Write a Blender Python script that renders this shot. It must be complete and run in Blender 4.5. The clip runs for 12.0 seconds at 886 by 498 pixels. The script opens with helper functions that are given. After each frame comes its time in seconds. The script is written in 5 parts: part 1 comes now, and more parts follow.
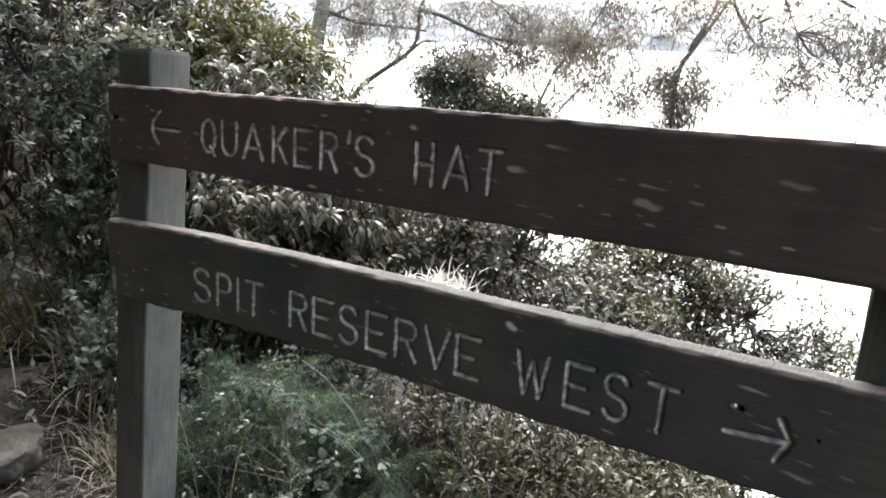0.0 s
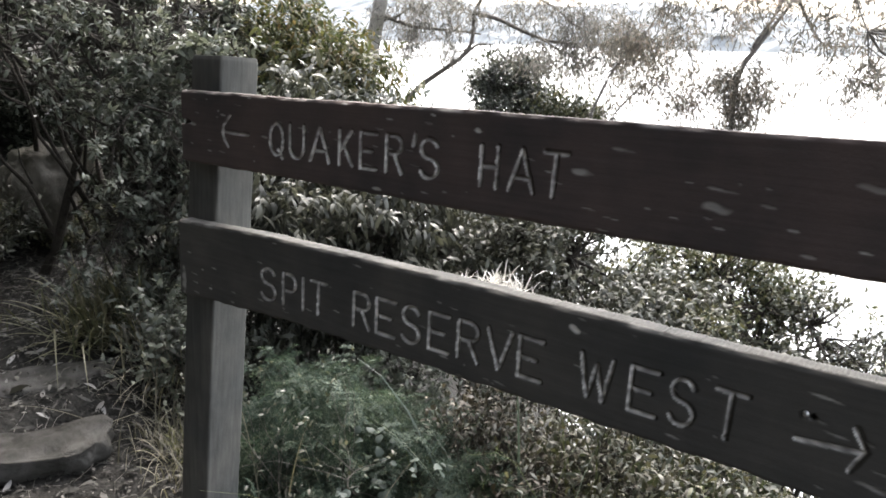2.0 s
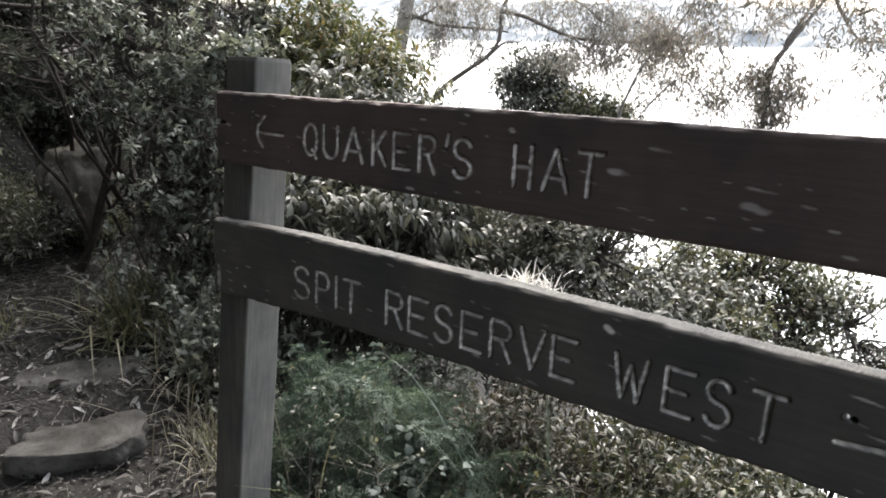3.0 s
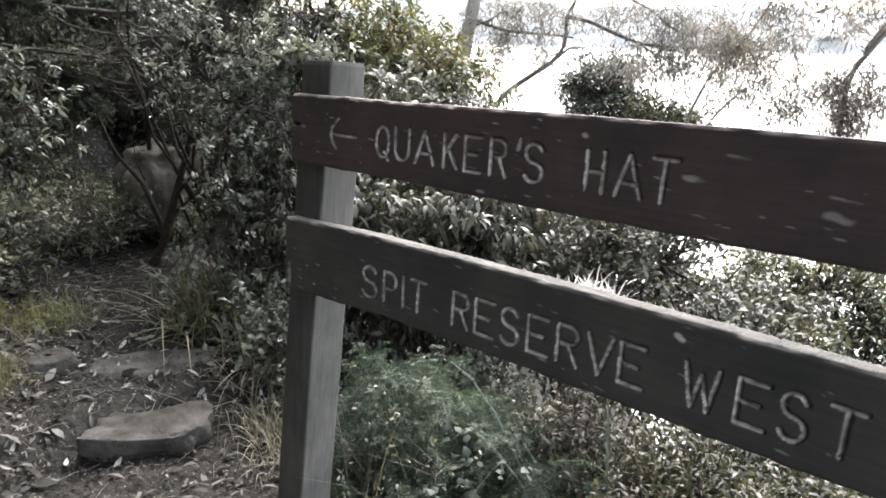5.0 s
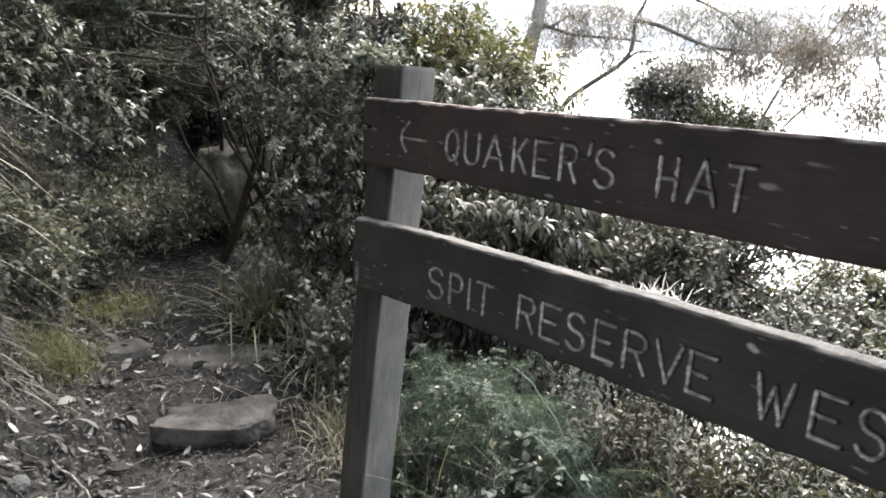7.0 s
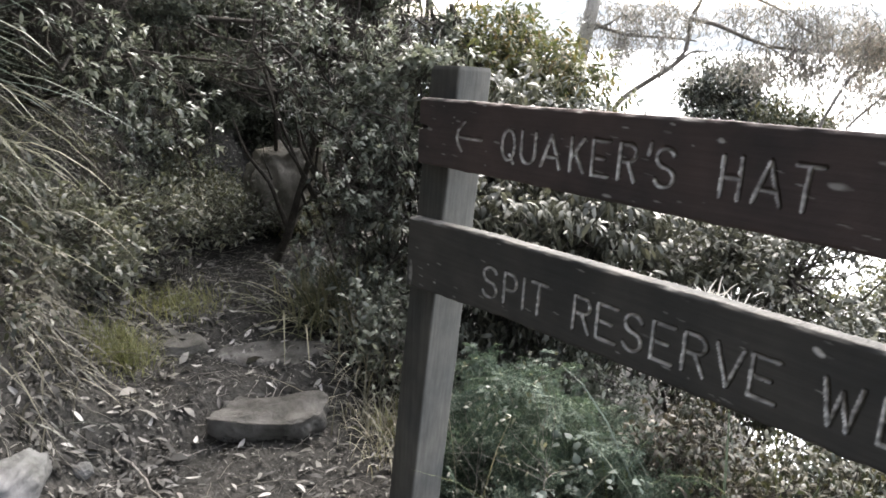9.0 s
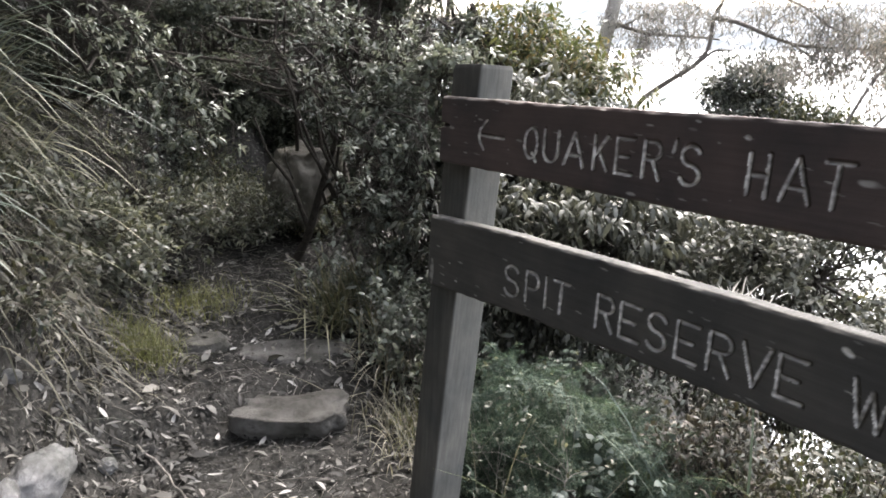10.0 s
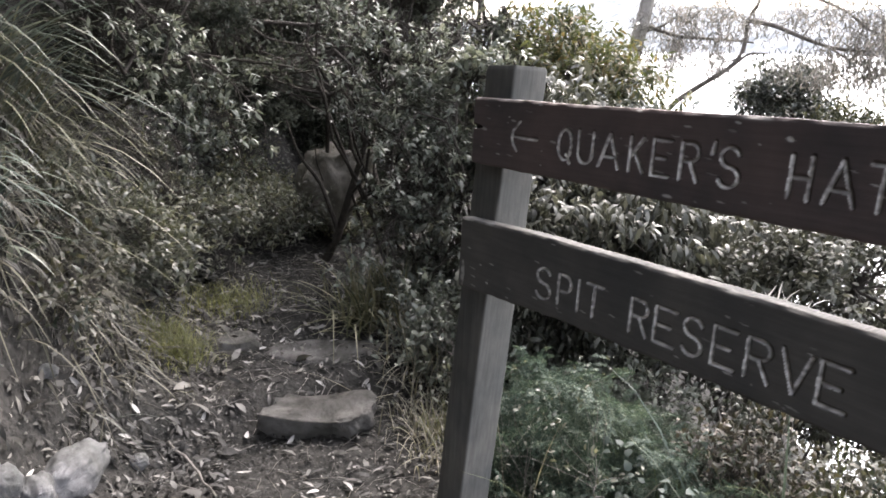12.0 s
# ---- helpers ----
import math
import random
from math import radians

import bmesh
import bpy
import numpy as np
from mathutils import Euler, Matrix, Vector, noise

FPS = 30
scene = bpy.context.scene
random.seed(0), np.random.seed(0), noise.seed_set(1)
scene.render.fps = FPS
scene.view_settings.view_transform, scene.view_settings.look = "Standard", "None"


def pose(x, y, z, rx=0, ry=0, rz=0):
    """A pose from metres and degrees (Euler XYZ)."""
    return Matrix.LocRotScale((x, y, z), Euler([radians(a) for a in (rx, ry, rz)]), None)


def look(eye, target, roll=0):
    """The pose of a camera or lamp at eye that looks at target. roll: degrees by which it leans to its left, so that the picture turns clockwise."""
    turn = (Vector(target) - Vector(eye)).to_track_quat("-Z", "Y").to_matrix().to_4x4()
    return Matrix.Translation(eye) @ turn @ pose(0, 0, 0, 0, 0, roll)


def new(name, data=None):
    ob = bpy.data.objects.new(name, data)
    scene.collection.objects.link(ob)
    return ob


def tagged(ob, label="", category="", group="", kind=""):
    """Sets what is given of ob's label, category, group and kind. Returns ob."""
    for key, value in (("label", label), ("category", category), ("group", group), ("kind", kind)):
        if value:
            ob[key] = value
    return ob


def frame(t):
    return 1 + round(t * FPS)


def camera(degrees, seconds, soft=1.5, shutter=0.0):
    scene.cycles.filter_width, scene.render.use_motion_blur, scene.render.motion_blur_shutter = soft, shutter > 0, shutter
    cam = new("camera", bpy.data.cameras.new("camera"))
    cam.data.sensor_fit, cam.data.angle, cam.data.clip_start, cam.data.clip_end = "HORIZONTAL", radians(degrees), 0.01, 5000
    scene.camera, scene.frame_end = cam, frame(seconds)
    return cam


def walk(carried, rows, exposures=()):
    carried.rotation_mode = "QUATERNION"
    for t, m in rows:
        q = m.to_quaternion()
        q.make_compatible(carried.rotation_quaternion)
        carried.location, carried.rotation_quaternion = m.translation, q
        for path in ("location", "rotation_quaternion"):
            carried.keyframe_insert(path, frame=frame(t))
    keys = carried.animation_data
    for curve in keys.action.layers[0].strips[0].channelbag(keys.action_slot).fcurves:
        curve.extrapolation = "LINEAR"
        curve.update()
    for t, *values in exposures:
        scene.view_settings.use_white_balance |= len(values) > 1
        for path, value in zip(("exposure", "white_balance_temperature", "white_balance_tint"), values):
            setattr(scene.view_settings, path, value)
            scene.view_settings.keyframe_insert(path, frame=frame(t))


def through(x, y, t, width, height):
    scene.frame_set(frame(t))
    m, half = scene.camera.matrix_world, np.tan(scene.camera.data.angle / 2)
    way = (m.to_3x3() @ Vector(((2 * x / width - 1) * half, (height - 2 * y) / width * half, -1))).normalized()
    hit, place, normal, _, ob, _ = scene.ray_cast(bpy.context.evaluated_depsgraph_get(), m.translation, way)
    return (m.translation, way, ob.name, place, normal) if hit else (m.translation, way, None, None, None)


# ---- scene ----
cam = camera(64.5, 12.0, soft=1.7)
PATH = [
    (0, look((1.5979, -0.8299, 1.5673), (0.5513, 0.7637, 0.9631), 2.05)),
    (0.5, look((1.5973, -0.8323, 1.5666), (0.5195, 0.7407, 0.9634), 1.75)),
    (1, look((1.5947, -0.8371, 1.5677), (0.4870, 0.7149, 0.9642), 1.54)),
    (1.5, look((1.5923, -0.8438, 1.5680), (0.4545, 0.6872, 0.9665), 1.38)),
    (2, look((1.5898, -0.8500, 1.5689), (0.4240, 0.6601, 0.9684), 1.26)),
    (2.5, look((1.5865, -0.8561, 1.5704), (0.3925, 0.6310, 0.9679), 1.00)),
    (3, look((1.5829, -0.8613, 1.5724), (0.3618, 0.6018, 0.9657), 0.74)),
    (5, look((1.5778, -0.8846, 1.5715), (0.2342, 0.4720, 0.9761), 0.87)),
    (5.5, look((1.5754, -0.8924, 1.5736), (0.2021, 0.4344, 0.9792), 0.87)),
    (6, look((1.5737, -0.8943, 1.5727), (0.1690, 0.4007, 0.9812), 0.80)),
    (6.5, look((1.5757, -0.8989, 1.5734), (0.1430, 0.3656, 0.9831), 0.82)),
    (7, look((1.5775, -0.9060, 1.5743), (0.1186, 0.3292, 0.9860), 0.74)),
    (7.5, look((1.5746, -0.9102, 1.5740), (0.0923, 0.2974, 0.9870), 0.71)),
    (9.5, look((1.5746, -0.9272, 1.5698), (0.0155, 0.1806, 0.9848), 0.05)),
    (10, look((1.5711, -0.9286, 1.5674), (-0.0027, 0.1584, 0.9829), -0.07)),
    (10.5, look((1.5665, -0.9275, 1.5655), (-0.0195, 0.1425, 0.9827), -0.21)),
    (11, look((1.5650, -0.9293, 1.5647), (-0.0327, 0.1245, 0.9841), -0.18)),
    (11.5, look((1.5642, -0.9309, 1.5642), (-0.0451, 0.1064, 0.9859), -0.13)),
    (12, look((1.5632, -0.9351, 1.5620), (-0.0552, 0.0895, 0.9867), -0.09)),
]
walk(cam, PATH, exposures=((0.0, 3.25, 6650, 11.0), (3.0, 3.14, 6650, 11.0), (5.0, 3.56, 6650, 11.5), (7.5, 3.56, 6650, 11.5), (9.5, 3.54, 6650, 12.0), (12.0, 3.52, 6600, 16.0)))

# ---- world, sun ----
SUN_AZ, SUN_EL = 30.0, 50.0          # degrees left of +y, degrees above the horizon
world = bpy.data.worlds.new("world")
scene.world = world
world.use_nodes = True
wn = world.node_tree.nodes
sky = wn.new("ShaderNodeTexSky")
sky.sky_type = "NISHITA"
sky.sun_disc = False
sky.sun_elevation = radians(SUN_EL)
sky.sun_rotation = radians(-SUN_AZ)
sky.air_density, sky.dust_density, sky.ozone_density = 1.0, 4.0, 1.5
wn["Background"].inputs["Strength"].default_value = 0.11
haze = wn.new("ShaderNodeHueSaturation")          # thin high cloud takes most of the blue and yellow out of the sky
haze.inputs["Saturation"].default_value = 0.4
world.node_tree.links.new(sky.outputs[0], haze.inputs["Color"])
world.node_tree.links.new(haze.outputs[0], wn["Background"].inputs["Color"])
sun = new("sun", bpy.data.lights.new("sun", "SUN"))
sun.data.energy, sun.data.angle, sun.data.color = 0.32, radians(25), (1.0, 0.97, 0.95)
a, e = radians(SUN_AZ), radians(SUN_EL)
sun.matrix_world = look((0, 0, 0), (math.sin(a) * math.cos(e), -math.cos(a) * math.cos(e), -math.sin(e)))


# ---- materials ----
def material(name):
    m = bpy.data.materials.new(name)
    m.use_nodes = True
    n, l = m.node_tree.nodes, m.node_tree.links
    return m, n, l, n["Principled BSDF"]


def ramp(n, stops):
    r = n.new("ShaderNodeValToRGB")
    el = r.color_ramp.elements
    while len(el) < len(stops):
        el.new(0.5)
    for k, (p, c) in zip(el, stops):
        k.position, k.color = p, (*c, 1)
    return r


def noise_node(n, l, scale, detail=6.0, stretch=None, rough=0.6, coords="Object"):
    tc = n.new("ShaderNodeTexCoord")
    t = n.new("ShaderNodeTexNoise")
    t.inputs["Scale"].default_value, t.inputs["Detail"].default_value, t.inputs["Roughness"].default_value = scale, detail, rough
    if stretch:
        mp = n.new("ShaderNodeMapping")
        mp.inputs["Scale"].default_value = stretch
        l.new(tc.outputs[coords], mp.inputs[0])
        l.new(mp.outputs[0], t.inputs["Vector"])
    else:
        l.new(tc.outputs[coords], t.inputs["Vector"])
    return t.outputs["Fac"]


def mix(n, l, fac, a, b, mode="MIX"):
    m = n.new("ShaderNodeMix")
    m.data_type, m.blend_type = "RGBA", mode
    for sock, v in ((m.inputs[0], fac), (m.inputs[6], a), (m.inputs[7], b)):
        if hasattr(v, "is_linked"):
            l.new(v, sock)
        else:
            sock.default_value = v if not isinstance(v, tuple) else (*v, 1)
    return m.outputs[2]


def bump(n, l, bsdf, height, strength, distance):
    b = n.new("ShaderNodeBump")
    b.inputs["Strength"].default_value, b.inputs["Distance"].default_value = strength, distance
    l.new(height, b.inputs["Height"])
    l.new(b.outputs[0], bsdf.inputs["Normal"])


def wood(name, dark, light, pale, along, rough=0.75, warm=1.0):
    """Stained, weathered timber; an attribute adds pale wood, old paintwork and painted groove light."""
    m, n, l, b = material(name)
    st = [30.0, 30.0, 30.0]
    st[along] = 1.6
    grain = noise_node(n, l, 4.0, 8.0, tuple(st))
    patch = noise_node(n, l, 5.0, 4.0)
    fine = noise_node(n, l, 160.0, 4.0)
    c = ramp(n, ((0.2, dark), (0.8, light)))
    l.new(grain, c.inputs[0])
    p = ramp(n, ((0.35, (0.76, 0.8, 0.81)), (0.65, (1.16 + 0.2 * warm, 1.17, 1.13 - 0.03 * warm))))
    l.new(patch, p.inputs[0])
    col = mix(n, l, 1.0, c.outputs[0], p.outputs[0], "MULTIPLY")
    at = n.new("ShaderNodeAttribute")
    at.attribute_name = "wear_and_glint"
    col = mix(n, l, at.outputs["Fac"], col, pale)
    l.new(col, b.inputs["Base Color"])
    b.inputs["Roughness"].default_value = rough
    b.inputs["Specular IOR Level"].default_value = 0.12
    mx = n.new("ShaderNodeMath")
    mx.operation = "ADD"
    l.new(grain, mx.inputs[0])
    l.new(fine, mx.inputs[1])
    bump(n, l, b, mx.outputs[0], 0.3, 0.002)
    return m


def leafy(name, colours, rough=0.4, through=0.3, tint=(1.0, 1.0, 0.6), spec=0.5, rich=1.0):
    m, n, l, b = material(name)
    colours = [tuple(max(0.004, sum(c) / 3 + (v - sum(c) / 3) * rich) for v in c) for c in colours]
    g = n.new("ShaderNodeNewGeometry")
    k = 1.0 / max(1, len(colours) - 1)
    c = ramp(n, [(i * k, v) for i, v in enumerate(colours)])
    l.new(g.outputs["Random Per Island"], c.inputs[0])
    big = noise_node(n, l, 1.6, 3.0)
    v = ramp(n, ((0.35, (0.7, 0.7, 0.7)), (0.7, (1.25, 1.2, 1.1))))
    l.new(big, v.inputs[0])
    col = mix(n, l, 1.0, c.outputs[0], v.outputs[0], "MULTIPLY")
    l.new(col, b.inputs["Base Color"])
    b.inputs["Roughness"].default_value = rough
    b.inputs["Specular IOR Level"].default_value = spec
    tr = n.new("ShaderNodeBsdfTranslucent")
    tc = mix(n, l, 1.0, col, tint, "MULTIPLY")
    l.new(tc, tr.inputs["Color"])
    ms = n.new("ShaderNodeMixShader")
    ms.inputs[0].default_value = through
    l.new(b.outputs[0], ms.inputs[1])
    l.new(tr.outputs[0], ms.inputs[2])
    l.new(ms.outputs[0], n["Material Output"].inputs["Surface"])
    return m


def rocky(name, dark, light, scale=9.0):
    m, n, l, b = material(name)
    f = noise_node(n, l, scale, 10.0, None, 0.65)
    c = ramp(n, ((0.3, dark), (0.68, light)))
    l.new(f, c.inputs[0])
    f2 = noise_node(n, l, 2.3, 3.0)
    v = ramp(n, ((0.35, (0.65, 0.66, 0.6)), (0.65, (1.1, 1.1, 1.1))))
    l.new(f2, v.inputs[0])
    l.new(mix(n, l, 1.0, c.outputs[0], v.outputs[0], "MULTIPLY"), b.inputs["Base Color"])
    b.inputs["Roughness"].default_value = 0.9
    b.inputs["Specular IOR Level"].default_value = 0.25
    bump(n, l, b, noise_node(n, l, 28.0, 9.0, None, 0.75), 0.9, 0.03)
    return m


BOARD_UP = wood("stained_board_upper", (0.088, 0.074, 0.071), (0.132, 0.109, 0.104), (0.82, 0.8, 0.75), 0, warm=0.55)
BOARD_LOW = wood("stained_board_lower", (0.074, 0.071, 0.067), (0.108, 0.104, 0.098), (0.78, 0.76, 0.71), 0, warm=0.1)
POST = wood("weathered_post", (0.078, 0.076, 0.071), (0.14, 0.137, 0.128), (0.24, 0.23, 0.215), 2, 0.8, 0.1)
SOIL, n, l, b = material("trodden_soil")
f1, f2, f3 = noise_node(n, l, 3.0, 6.0), noise_node(n, l, 40.0, 8.0), noise_node(n, l, 260.0, 3.0)
c1 = ramp(n, ((0.3, (0.0235, 0.0232, 0.0222)), (0.7, (0.0505, 0.05, 0.048))))
l.new(f2, c1.inputs[0])
c2 = ramp(n, ((0.35, (0.65, 0.65, 0.62)), (0.65, (1.15, 1.1, 1.05))))
l.new(f1, c2.inputs[0])
l.new(mix(n, l, 1.0, c1.outputs[0], c2.outputs[0], "MULTIPLY"), b.inputs["Base Color"])
b.inputs["Roughness"].default_value = 0.95
b.inputs["Specular IOR Level"].default_value = 0.1
bump(n, l, b, f2, 0.8, 0.02)
STONE = rocky("sandstone", (0.056, 0.053, 0.05), (0.15, 0.144, 0.136))
PALE_STONE = rocky("pale_sandstone", (0.1, 0.1, 0.103), (0.235, 0.235, 0.24), 14.0)
TAN_STONE = rocky("tan_sandstone", (0.13, 0.12, 0.1), (0.29, 0.27, 0.235), 8.0)
BARK = rocky("dark_bark", (0.03, 0.026, 0.022), (0.085, 0.075, 0.065), 30.0)
GUM_BARK = rocky("smooth_gum_bark", (0.3, 0.28, 0.26), (0.55, 0.52, 0.49), 6.0)
GUM_LIMB = rocky("grey_brown_gum_limb", (0.12, 0.108, 0.098), (0.24, 0.22, 0.2), 12.0)
LEAF_DARK = leafy("dark_glossy_leaves", ((0.0415, 0.0488, 0.0439), (0.0586, 0.0683, 0.061), (0.0878, 0.0976, 0.0878), (0.183, 0.193, 0.178)), 0.3, 0.22, (1.0, 1.0, 0.7), 0.7, 1.3)
# Extra dark leaves for the unseen light-blocking bushes, so they bounce little light
LEAF_BLOCKER = leafy("dark_light_blocking_leaves", ((0.018, 0.024, 0.016), (0.03, 0.037, 0.026), (0.045, 0.052, 0.038)), 0.55, 0.1, (1.0, 1.0, 0.7), 0.25)
LEAF_OLIVE = leafy("olive_leaves", ((0.0483, 0.0575, 0.0437), (0.0828, 0.092, 0.069), (0.132, 0.138, 0.103), (0.196, 0.186, 0.149)), 0.45, 0.28, spec=0.35, rich=1.35)
LEAF_UNDER = leafy("mixed_undergrowth_leaves", ((0.026, 0.034, 0.026), (0.048, 0.056, 0.04), (0.07, 0.066, 0.05), (0.115, 0.115, 0.092)), 0.45, 0.28, spec=0.35)
# Duller, darker copy of the bush leaves; the thicket's shade is put into it
LEAF_DEEP = leafy("shade_toned_thicket_leaves", ((0.036, 0.042, 0.035), (0.052, 0.06, 0.05), (0.078, 0.087, 0.073)), 0.65, 0.35, (1.0, 1.0, 0.85), 0.1)
LEAF_BROWN = leafy("withered_brown_leaves", ((0.05, 0.042, 0.032), (0.1, 0.085, 0.065), (0.17, 0.15, 0.12)), 0.5, 0.2)
LEAF_PALE = leafy("pale_green_leaves", ((0.068, 0.075, 0.061), (0.1, 0.109, 0.089), (0.145, 0.154, 0.127), (0.22, 0.225, 0.19)), 0.42, 0.3)
LEAF_YELLOW = leafy("yellow_green_leaves", ((0.042, 0.05, 0.034), (0.07, 0.081, 0.05), (0.105, 0.113, 0.065), (0.15, 0.12, 0.082)), 0.5, 0.4, spec=0.3, rich=1.2)
LEAF_GUM = leafy("grey_gum_leaves", ((0.13, 0.131, 0.12), (0.19, 0.188, 0.172), (0.28, 0.265, 0.245)), 0.5, 0.4, (1.0, 0.98, 0.93))
LEAF_GUM_BROWN = leafy("brownish_gum_leaves", ((0.08, 0.082, 0.07), (0.13, 0.127, 0.11), (0.22, 0.19, 0.165)), 0.5, 0.4, (1.0, 0.97, 0.93), 0.3)
LEAF_FERN = leafy("blue_green_fern", ((0.05, 0.074, 0.062), (0.07, 0.1, 0.082), (0.1, 0.132, 0.106), (0.17, 0.195, 0.155)), 0.6, 0.35, (0.95, 1.0, 0.8), 0.25, 1.15)
# Paler copy of the dark glossy leaves; brighter light is put into the colour
LEAF_SPRAY = leafy("lit_glossy_leaves", ((0.074, 0.088, 0.07), (0.105, 0.122, 0.099), (0.148, 0.165, 0.137), (0.218, 0.235, 0.205)), 0.42, 0.3, (1.0, 1.0, 0.85), 0.45)
LEAF_BRONZE = leafy("bronze_green_leaves", ((0.042, 0.046, 0.038), (0.062, 0.067, 0.054), (0.086, 0.091, 0.071), (0.154, 0.16, 0.137)), 0.4, 0.3, (1.0, 0.98, 0.85), 0.45)
LEAF_ROUND = leafy("grey_green_round_leaves", ((0.055, 0.076, 0.068), (0.08, 0.104, 0.093), (0.12, 0.145, 0.13)), 0.55, 0.3, (1.0, 1.0, 0.9), 0.3)
THATCH = leafy("brown_dead_blades", ((0.028, 0.0275, 0.021), (0.047, 0.046, 0.035), (0.074, 0.072, 0.055), (0.14, 0.136, 0.108)), 0.55, 0.25, (1.0, 0.98, 0.85), 0.3)
LEAF_DRY = leafy("dry_leaves", ((0.0107, 0.0104, 0.0095), (0.0175, 0.017, 0.0155), (0.0285, 0.0276, 0.0255), (0.047, 0.0462, 0.0435), (0.087, 0.086, 0.082), (0.19, 0.188, 0.181)), 0.55, 0.1, spec=0.2)
GRASS = leafy("strappy_grass", ((0.06, 0.082, 0.072), (0.09, 0.118, 0.1), (0.14, 0.168, 0.145), (0.24, 0.255, 0.21)), 0.42, 0.3, (1.0, 1.0, 0.85), 0.45, 1.1)
GRASS_OLIVE = leafy("olive_strappy_grass", ((0.07, 0.079, 0.05), (0.115, 0.123, 0.08), (0.18, 0.185, 0.12), (0.29, 0.28, 0.21)), 0.5, 0.3)
GRASS_DRY = leafy("dry_grass", ((0.12, 0.114, 0.09), (0.2, 0.191, 0.155), (0.33, 0.32, 0.265)), 0.55, 0.25)
WITHERED = leafy("withered_blades", ((0.06, 0.0585, 0.044), (0.105, 0.102, 0.078), (0.2, 0.195, 0.153)), 0.55, 0.25)
BARK_GREY = rocky("grey_dead_wood", (0.14, 0.13, 0.12), (0.3, 0.28, 0.26), 40.0)
GRASS_MIX = leafy("mixed_grass", ((0.022, 0.028, 0.022), (0.038, 0.042, 0.033), (0.06, 0.059, 0.049), (0.115, 0.11, 0.094)), 0.5, 0.2, rich=1.6)
LEAF_SINGLE, n, l, b = material("single_dry_leaf")
oi = n.new("ShaderNodeObjectInfo")
c = ramp(n, ((0.0, (0.05, 0.045, 0.04)), (0.5, (0.12, 0.113, 0.102)), (1.0, (0.3, 0.292, 0.275))))
l.new(oi.outputs["Random"], c.inputs[0])
l.new(c.outputs[0], b.inputs["Base Color"])
b.inputs["Roughness"].default_value = 0.5
MOSS = leafy("yellow_green_moss", ((0.1, 0.11, 0.05), (0.17, 0.18, 0.085), (0.24, 0.24, 0.12)), 0.6, 0.25, rich=1.15)
GRASS_FINE = leafy("fine_green_grass", ((0.07, 0.09, 0.04), (0.11, 0.135, 0.06), (0.19, 0.2, 0.11)), 0.5, 0.3, rich=1.2)
GRASS_WHITE = leafy("bleached_dead_grass", ((0.42, 0.415, 0.4), (0.55, 0.545, 0.53), (0.65, 0.645, 0.63)), 0.5, 0.35, (1.0, 1.0, 0.98))
# Distance haze and glare are put into this pale blue-grey base colour
HILL, n, l, b = material("hazed_wooded_shore")
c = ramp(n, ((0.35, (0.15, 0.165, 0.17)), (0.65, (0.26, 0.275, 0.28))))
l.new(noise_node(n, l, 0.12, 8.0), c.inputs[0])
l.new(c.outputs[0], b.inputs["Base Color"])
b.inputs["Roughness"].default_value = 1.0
# Pale base colour stands in for sun glitter on the ripples
WATER, n, l, b = material("glare_toned_water")
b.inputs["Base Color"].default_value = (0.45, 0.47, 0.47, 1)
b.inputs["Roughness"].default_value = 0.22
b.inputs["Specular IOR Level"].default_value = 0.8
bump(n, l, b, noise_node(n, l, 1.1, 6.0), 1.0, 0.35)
PAINT_WHITE, n, l, b = material("white_paint")
b.inputs["Base Color"].default_value = (0.75, 0.75, 0.73, 1)
b.inputs["Roughness"].default_value = 0.5
STEEL, n, l, b = material("galvanised_steel")
b.inputs["Base Color"].default_value = (0.65, 0.65, 0.64, 1)
b.inputs["Metallic"].default_value = 1.0
b.inputs["Roughness"].default_value = 0.4


# ---- mesh helpers ----
def thing(name, label, category, at=(0, 0, 0), group="", kind=""):
    ob = new(name)
    ob.location = at
    ob.empty_display_size = 0.1
    return tagged(ob, label, category, group, kind)


def mesh(name, verts, faces, mat, smooth=False):
    """A mesh from an array of points and an array (or a list) of faces with equally many corners."""
    me = bpy.data.meshes.new(name)
    v, f = np.asarray(verts, np.float32), np.asarray(faces, np.int32)
    k = f.shape[1]
    me.vertices.add(len(v))
    me.vertices.foreach_set("co", v.ravel())
    me.loops.add(f.size)
    me.loops.foreach_set("vertex_index", f.ravel())
    me.polygons.add(len(f))
    me.polygons.foreach_set("loop_start", np.arange(0, f.size, k, dtype=np.int32))
    me.polygons.foreach_set("use_smooth", np.full(len(f), smooth))
    me.update(calc_edges=True)
    me.materials.append(mat)
    return me


def part(name, me, parent=None, label="", kind=""):
    """Links a mesh as one object; with a parent its points are in the parent's space."""
    ob = new(name, me)
    ob.parent = parent
    return tagged(ob, label, "", "", kind)


